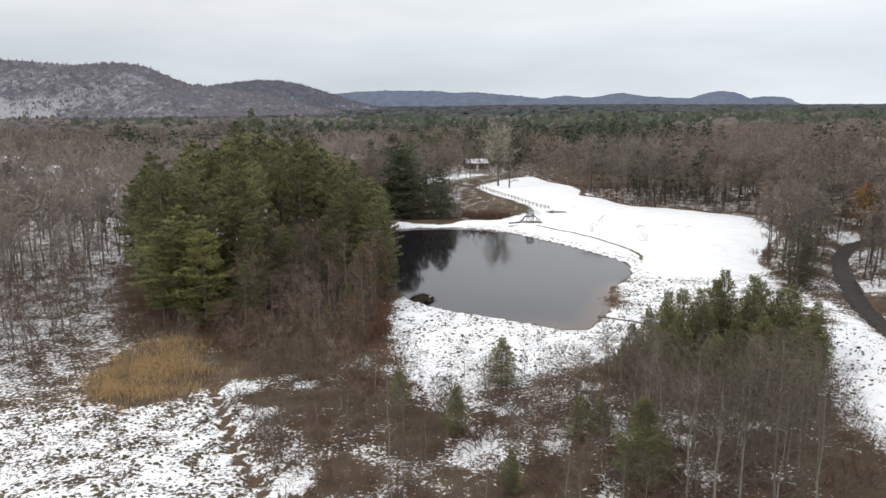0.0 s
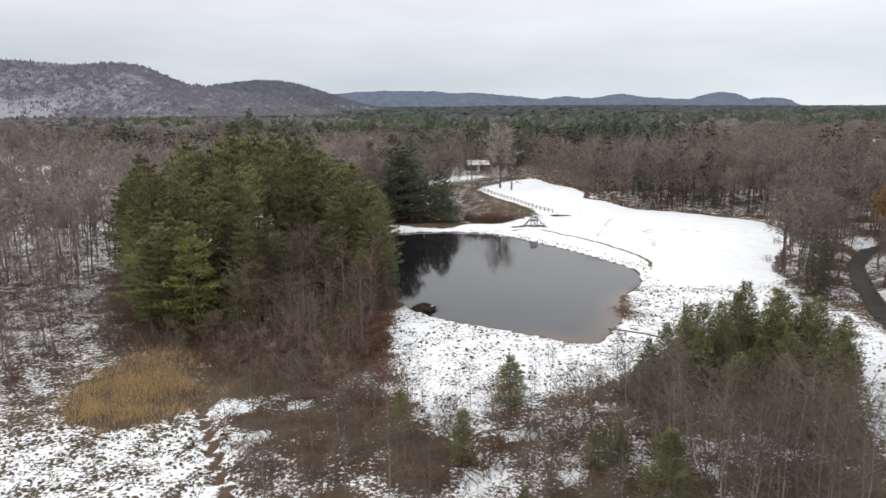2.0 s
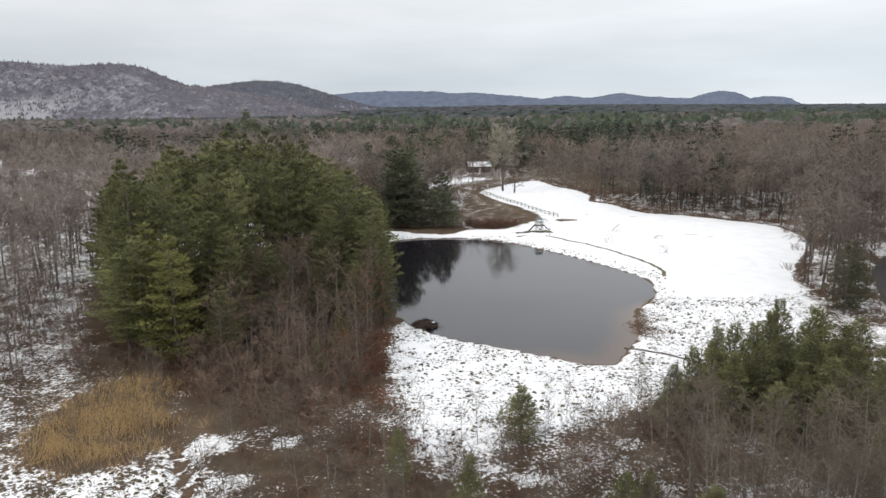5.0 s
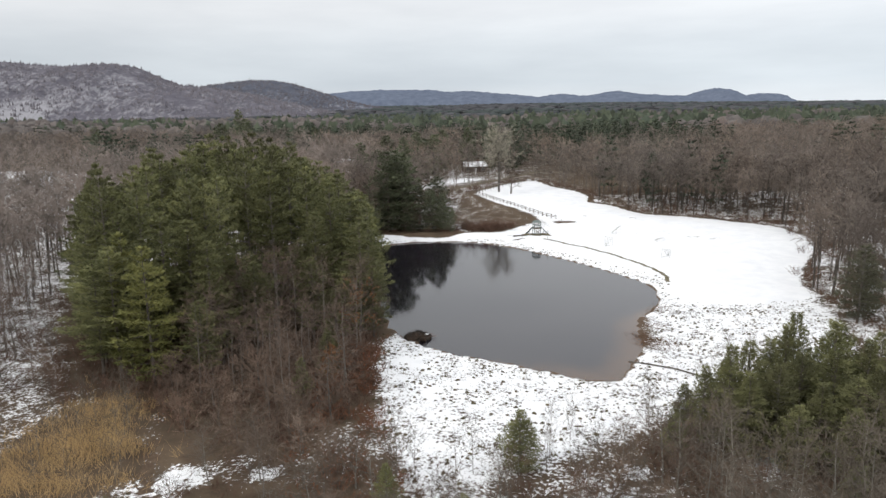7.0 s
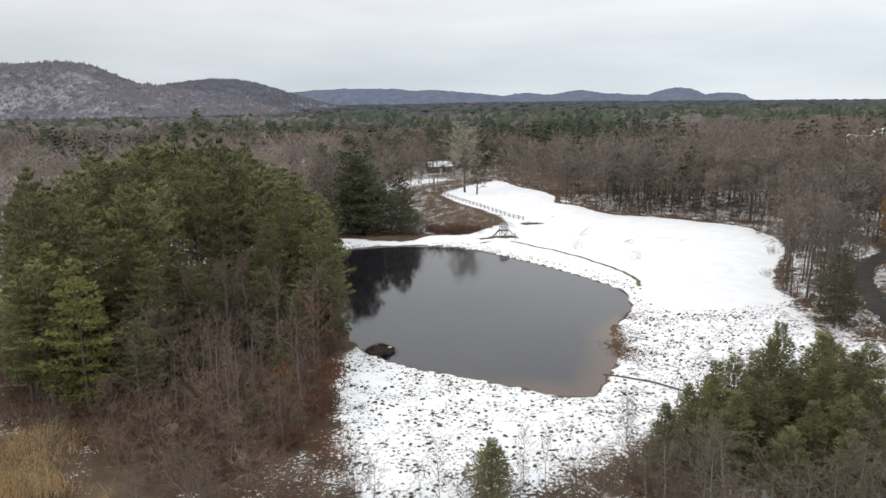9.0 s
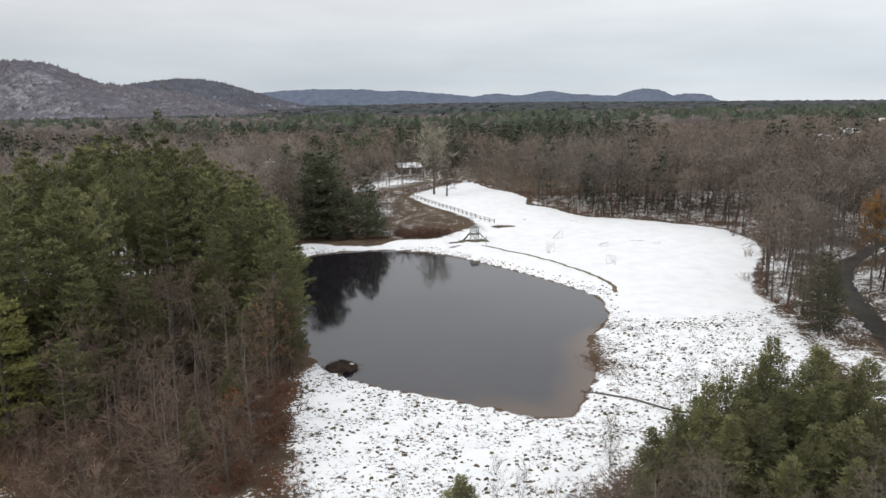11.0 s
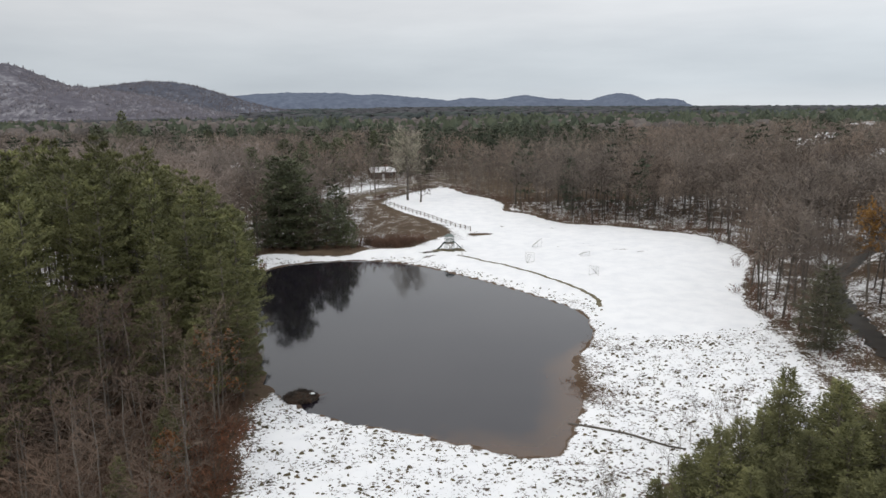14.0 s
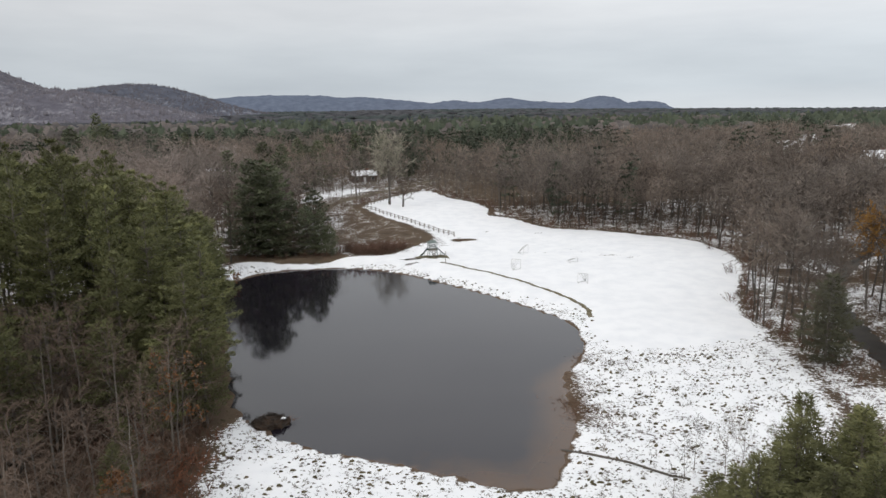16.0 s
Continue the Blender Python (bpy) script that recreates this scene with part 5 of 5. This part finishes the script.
# twigs and dead stalks washed up along the muddy bank
heap = []
for cx, cy, wide, n in ((28.3, 104.5, 2.4, 260), (29.6, 103.0, 2.0, 170), (30.8, 110.5, 1.8, 120), (34.2, 119.5, 1.8, 120), (27.6, 107.0, 1.6, 100)):
    p = np.stack([rng.normal(cx, wide * 0.55, n), rng.normal(cy, wide * 0.8, n)], -1)
    foot = np.stack([p[:, 0], p[:, 1], np.maximum(land(p[:, 0], p[:, 1]), -0.04)], -1)
    heap.append(spikes(foot, foot + np.stack([rng.normal(0, 0.4, n), rng.normal(0, 0.4, n), 0.05 + 0.35 * rng.random(n)], -1), np.full(n, 0.028)))
tagged(new("washed_up_twigs", mesh_of("washed_up_twigs", join(*heap), DEBRIS)), "reddish brown twigs and stalks washed up on the muddy bank", "debris", kind="stuff")


# ---- single trees ----
def single(name, geo, bark, twig, x, y, label, leaf=None, turn=0.0, hue=None):
    root = tagged(new(name), label, "tree")
    part("trunk", geo[0], bark, root)
    part("crown", geo[1], twig, root)
    if leaf:
        part("leaves", leaves_on(geo[1], leaf, 0.28), hue or RUST_LEAF, root, "dry rust-brown leaves")
    root.matrix_world = Matrix.Translation((x, y, land_at(x, y) - 0.05)) @ Matrix.Rotation(turn, 4, "Z")
    return root


COTTON = plant_material("cottonwood_twig", (0.26, 0.24, 0.189), (0.52, 0.481, 0.384), (0.39, 0.358, 0.273), ease_by=0.6)
single("cottonwood", bare_tree(20, 6.2, 34, 7, 9, 0.42, 0.36, twig_r=0.055, thin=True), BARK, COTTON, 20.4, 251.5, "tall pale leafless tree at the top of the lawn")
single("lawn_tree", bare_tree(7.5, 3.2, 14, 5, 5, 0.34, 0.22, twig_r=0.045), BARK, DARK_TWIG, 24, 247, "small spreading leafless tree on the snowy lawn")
single("rusty_oak", bare_tree(15, 3.4, 16, 5, 5, 0.2, 0.55), BARK, TWIG, 84, 132, "tall oak that keeps its orange-brown leaves", 3200, hue=AMBER_LEAF)
single("rusty_oak", bare_tree(5, 1.6, 12, 4, 3, 0.08, 0.2), BARK, TWIG, -13.5, 90, "small oak with rust-brown leaves beside the pines", 700)
single("rusty_oak", bare_tree(10, 2.4, 14, 4, 4, 0.12, 0.3), BARK, TWIG, -11, 100, "slender oak with a few dry leaves beside the pines", 350)
single("shore_shrub", bare_tree(2.0, 1.3, 9, 4, 3, 0.04, 0.1), BARK, RED_TWIG, -15.5, 170, "small bush with tan dry leaves at the water", 260)
for x, y, h in ((17, 317, 13), (12, 322, 12), (0, 286, 13), (7, 296, 13), (12, 303, 12), (21, 306, 14), (-4, 276, 14), (24, 330, 14), (8, 312, 13)):
    single("yard_tree", bare_tree(h, 3.2, 16, 5, 5, 0.2, 0.25, twig_r=0.035, thin=True), BARK, TWIG, x, y, "leafless tree standing in the snowy yard")
for x, y, h in ((84, 178, 1.6), (72, 146, 1.8), (77, 158, 2.0), (66, 140, 1.8), (32, 197, 1.2)):
    ob = tagged(new("shrub", mesh_of("shrub", shrub(h, 2.4, 16, 12, 0.025), RED_TWIG)), "low leafless brown bush at the edge of the lawn", "shrub")
    ob.matrix_world = Matrix.Translation((x, y, land_at(x, y)))

# ---- things ----


def post_between(name, a, b, r, mat, parent, sides=6):
    return part(name, pipe([a, b], r, sides), mat, parent)


def play_structure(x, y, turn):
    root = tagged(new("play_structure"), "green wooden play tower with two slides on snow", "playground")
    for sx in (-0.9, 0.9):
        for sy in (-0.9, 0.9):
            post_between("post", (sx, sy, -0.1), (sx, sy, 2.7), 0.09, GREEN_PAINT, root)
    part("deck", box(2.1, 2.1, 0.12, (0, 0, 1.35), bevel=0.02), PLAY_WOOD, root)
    for s in (-1, 1):
        panel = part("railing", box(1.7, 0.05, 0.1, (0, 0.92 * s, 2.1)), GREEN_PAINT, root)
        for k in range(5):
            part("baluster", box(0.05, 0.05, 0.7, (-0.64 + 0.32 * k, 0.92 * s, 1.75)), GREEN_PAINT, panel)
    bm = bmesh.new()
    v = [bm.verts.new(p) for p in ((-1.1, -1.1, 2.65), (1.1, -1.1, 2.65), (1.1, 1.1, 2.65), (-1.1, 1.1, 2.65), (-0.6, 0, 3.1), (0.6, 0, 3.1))]
    for f in ((0, 1, 5, 4), (1, 2, 5), (2, 3, 4, 5), (3, 0, 4), (3, 2, 1, 0)):
        bm.faces.new([v[i] for i in f])
    part("roof", bm, ROOF_PAINT, root, "faded grey-green roof")
    for s in (-1, 1):
        bm = bmesh.new()
        n = 9
        rows = []
        for i in range(n):
            u = i / (n - 1)
            px_, pz = s * (1.0 + 2.0 * u), 1.35 - 1.2 * (3 * u * u - 2 * u**3) * (0.9 + 0.1 * u) + 0.08
            rows.append([bm.verts.new((px_, py_, pz + dz)) for py_, dz in ((-0.34, 0.22), (-0.3, 0.02), (0.3, 0.02), (0.34, 0.22))])
        for ra, rb in zip(rows, rows[1:]):
            for k in range(3):
                bm.faces.new((ra[k], ra[k + 1], rb[k + 1], rb[k]))
        bmesh.ops.solidify(bm, geom=bm.faces[:], thickness=0.05)
        slide = part("slide", bm, GREEN_PAINT, root)
        post_between("slide_leg", (s * 2.0, 0, -0.1), (s * 2.0, 0, 0.78), 0.05, GREEN_PAINT, slide)
    lad = part("ladder", pipe([(-0.35, -1.6, -0.1), (-0.35, -0.95, 1.4)], 0.05), PLAY_WOOD, root)
    post_between("ladder_rail", (0.35, -1.6, -0.1), (0.35, -0.95, 1.4), 0.05, PLAY_WOOD, lad)
    for k in range(4):
        u = 0.2 + 0.2 * k
        post_between("rung", (-0.35, -1.6 + 0.65 * u, 1.5 * u - 0.1), (0.35, -1.6 + 0.65 * u, 1.5 * u - 0.1), 0.035, PLAY_WOOD, lad)
    for s in (-1, 1):
        post_between("brace", (0.9 * s, -0.9, 0.1), (-0.9 * s, -0.9, 1.25), 0.05, GREEN_PAINT, root)
    root.matrix_world = Matrix.Translation((x, y, land_at(x, y))) @ Matrix.Rotation(turn, 4, "Z") @ Matrix.Diagonal((0.88, 0.88, 1.15, 1.0))


ribbon("mulch_bed", np.array([(19.8, 181.6), (23.5, 181.9), (27.4, 182.0)]), 3.0, MUD, 0.05, "dark bare mulch bed under the play tower", "mulch")
play_structure(23.5, 182, 0.12)
pole = tagged(new("pole", mesh_of("pole", pipe([(0, 0, -0.1), (0.03, 0, 2.5)], 0.05), PLAY_WOOD)), "thin bare pole standing in the snow", "pole")
pole.matrix_world = Matrix.Translation((25.2, 175.5, land_at(25.2, 175.5)))


def fence(line, gap, label):
    """Posts with two rails, along a line on the land."""
    p = np.asarray(line, float)
    seg = np.hypot(*np.diff(p, axis=0).T)
    s = np.concatenate([[0], np.cumsum(seg)])
    u = np.linspace(0, s[-1], int(s[-1] / gap) + 1)
    xs, ys = np.interp(u, s, p[:, 0]), np.interp(u, s, p[:, 1])
    zs = land(xs, ys)
    root = tagged(new("fence"), label, "fence")
    post = mesh_of("post", pipe([(0, 0, -0.2), (0, 0, 1.15)], 0.11, 6), PLAY_WOOD)
    for x, y, z in zip(xs, ys, zs):
        ob = part("post", post, PLAY_WOOD, root)
        ob.location = (x, y, z)
        ob.rotation_euler = (rng.normal(0, 0.03), rng.normal(0, 0.03), rng.random() * 3)
    for i in range(len(xs) - 1):
        for h in (0.5, 0.95):
            j = rng.normal(0, 0.03, 2)
            part("rail", pipe([(xs[i], ys[i], zs[i] + h + j[0]), (xs[i + 1], ys[i + 1], zs[i + 1] + h + j[1])], 0.06, 5), PLAY_WOOD, root)


fence([(13, 244), (16, 239), (20.5, 229), (26.5, 215.5), (32, 204)], 2.2, "weathered split-rail fence along the brown field")
fence([(12.5, 247), (20, 263), (33, 284)], 2.6, "weathered split-rail fence beside the lane")


def goal(x, y, turn, w=1.8, h=1.8):
    root = tagged(new("lacrosse_goal"), "small white-framed practice goal with a net on snow", "goal", "goals on the lawn")
    part("frame", join(pipe([(-w / 2, 0, 0), (-w / 2, 0, h)], 0.045), pipe([(w / 2, 0, 0), (w / 2, 0, h)], 0.045), pipe([(-w / 2, 0, h), (w / 2, 0, h)], 0.045)), WHITE_PIPE, root)
    part("base_bar", join(pipe([(-w / 2, 0, 0.04), (0, 1.9, 0.04)], 0.04), pipe([(w / 2, 0, 0.04), (0, 1.9, 0.04)], 0.04)), WHITE_PIPE, root)
    strands = []
    for k in range(9):
        u = -1 + 0.25 * k
        strands.append(pipe([(u * w / 2, 0, h), (u * 0.1, 1.85, 0.05)], 0.012, 3))
    for k in range(1, 6):
        v = k / 6
        strands.append(pipe([(-w / 2 * (1 - v) - 0.05, 1.85 * v, h * (1 - v)), (w / 2 * (1 - v) + 0.05, 1.85 * v, h * (1 - v))], 0.012, 3))
    part("net", join(*strands), NETTING, root)
    root.matrix_world = Matrix.Translation((x, y, land_at(x, y))) @ Matrix.Rotation(turn, 4, "Z")


goal(38, 168.5, 2.6)
goal(47, 156, -0.6)
goal(43.5, 181, 0.9, 2.4)
goal(50.5, 170.5, 0.5, 2.2, 0.9)


def house(x, y, turn, w, d, wall_h, roof_h, wall_mat, label, chimney=True):
    root = tagged(new("house"), label, "house")
    t = 0.2
    for nm, geo in (("wall", box(w, t, wall_h, (0, -d / 2 + t / 2, wall_h / 2))), ("wall", box(w, t, wall_h, (0, d / 2 - t / 2, wall_h / 2))), ("wall", box(t, d - 2 * t, wall_h, (-w / 2 + t / 2, 0, wall_h / 2))), ("wall", box(t, d - 2 * t, wall_h, (w / 2 - t / 2, 0, wall_h / 2)))):
        part(nm, geo, wall_mat, root)
    for s in (-1, 1):
        bm = bmesh.new()
        x0 = s * (w / 2 - 0.1)
        tri = [bm.verts.new((x0 + dx, yy, zz)) for dx in (-0.08, 0.08) for yy, zz in ((-d / 2, wall_h), (d / 2, wall_h), (0, wall_h + roof_h))]
        for f in ((0, 1, 2), (5, 4, 3), (0, 3, 4, 1), (1, 4, 5, 2), (2, 5, 3, 0)):
            bm.faces.new([tri[i] for i in f])
        part("gable", bm, wall_mat, root)
    a = math.atan2(roof_h, d / 2)
    L = math.hypot(roof_h, d / 2) + 0.5
    for s in (-1, 1):
        m = Matrix.Translation((0, s * (d / 4 + 0.2), wall_h + roof_h / 2 - 0.05)) @ Matrix.Rotation(-s * a, 4, "X")
        roof = part("roof", box(w + 0.9, L, 0.16, m=m), SIDING, root)
        m2 = m @ Matrix.Translation((0, 0, 0.15))
        part("snow_cover", box(w + 0.8, L - 0.1, 0.14, m=m2, bevel=0.04), SNOW, roof, "thick snow on the roof")
    if chimney:
        part("chimney", box(0.8, 0.8, 1.6, (w * 0.18, 0.6, wall_h + roof_h + 0.2), bevel=0.03), BRICK_RED, root)
    n = max(2, int(w / 3))
    for i in range(n):
        cx = -w / 2 + (i + 0.5) * w / n
        if i == n // 2:
            part("door", box(1.0, 0.08, 2.05, (cx, -d / 2 - 0.03, 1.03), bevel=0.01), PALE_SIDING, root)
            continue
        fr = part("window", box(1.3, 0.08, 1.2, (cx, -d / 2 - 0.03, 1.55), bevel=0.01), PALE_SIDING, root)
        part("pane", box(1.1, 0.04, 1.0, (cx, -d / 2 - 0.065, 1.55)), PANE, fr)
    root.matrix_world = Matrix.Translation((x, y, land_at(x, y) - 0.1)) @ Matrix.Rotation(turn, 4, "Z")


house(16, 330, 0.12, 10, 8, 2.7, 1.7, SIDING, "low brown house with a snow-covered roof among trees")
house(-46, 372, -0.1, 14, 8, 2.7, 1.8, SIDING, "low dark house with a snowy roof in the woods", False)
house(-196, 306, 0.5, 13, 9, 5.0, 2.6, PALE_SIDING, "pale two-storey house with a snowy roof beyond the woods")
for (hx, hy), tn in zip(HOUSES_EAST, (0.3, -0.4, 0.1, 0.5, 0.2)):
    house(hx, hy, tn - 0.6, 10, 7, 4.6, 2.4, PALE_SIDING, "white house with a snowy roof among far trees")


def fallen_log(pts, r, name, label):
    p = np.array([(x, y, land_at(x, y) + r * 0.7) for x, y in pts])
    n = len(p) - 1
    ra = r * np.linspace(1, 0.55, n + 1)
    g = tubes(p[:-1], p[1:], ra[:-1], ra[1:], 7)
    br = []
    for k in range(10):
        i = rng.integers(0, n)
        s = p[i] + (p[i + 1] - p[i]) * rng.random()
        br.append((s, s + np.append(rng.normal(0, 0.6, 2), 0.35 * rng.random() + 0.05)))
    g = join(g, spikes([b[0] for b in br], [b[1] for b in br], np.full(len(br), r * 0.3)))
    return tagged(new(name, mesh_of(name, g, BARK)), label, "log")


fallen_log([(23.2, 97.2), (25.5, 95.4), (28, 93), (30.5, 90.3), (31.8, 89.4)], 0.13, "fallen_log", "long dark fallen log lying in the rough snow")
fallen_log([(17.5, 179.4), (19, 179.9), (20.6, 180.0)], 0.2, "fallen_log", "short dark log on the snowy far bank")


def brush_mound(x, y):
    """A dome of sticks at the water's edge, dusted with snow."""
    root = tagged(new("brush_mound"), "dark mound of sticks at the water's edge, lightly snowed", "mound")
    bm = bmesh.new()
    bmesh.ops.create_icosphere(bm, subdivisions=3, radius=1.0)
    for v in bm.verts:
        k = 1 + 0.25 * noise.noise(v.co * 2.2)
        v.co = Vector((v.co.x * 2.3 * k, v.co.y * 1.7 * k, max(-0.2, v.co.z * 1.0 * k)))
    part("core", bm, EARTH, root)
    n = 240
    th, ph = rng.random(n) * 6.28, rng.random(n) * 1.4
    p = np.stack([2.3 * np.cos(th) * np.cos(ph), 1.7 * np.sin(th) * np.cos(ph), 1.0 * np.sin(ph)], -1)
    d = unit(np.stack([-np.sin(th), np.cos(th), rng.normal(0, 0.4, n)], -1) + rng.normal(0, 0.5, (n, 3)))
    part("sticks", spikes(p - d * 0.5, p + d * 0.7, np.full(n, 0.05)), TRUNK, root)
    n = 20
    a = np.stack([rng.uniform(1.5, 2.4, n), rng.uniform(-0.6, 1.4, n), np.full(n, 0.15)], -1)
    b = a + np.stack([rng.uniform(0.6, 2.4, n), rng.uniform(-0.3, 1.0, n), rng.uniform(0.1, 0.9, n)], -1)
    part("branch_ends", spikes(a, b, np.full(n, 0.02)), RED_TWIG, root)
    bm = bmesh.new()
    bmesh.ops.create_icosphere(bm, subdivisions=2, radius=1.0)
    for v in bm.verts:
        v.co = Vector((1.55 + v.co.x * 0.38, -0.1 + v.co.y * 0.3, 0.74 + v.co.z * 0.1))
    part("snow_patch", bm, SNOW, root)
    root.matrix_world = Matrix.Translation((x, y, 0.02)) @ Matrix.Diagonal((0.82, 0.82, 0.85, 1))


brush_mound(-3.9, 107.6)
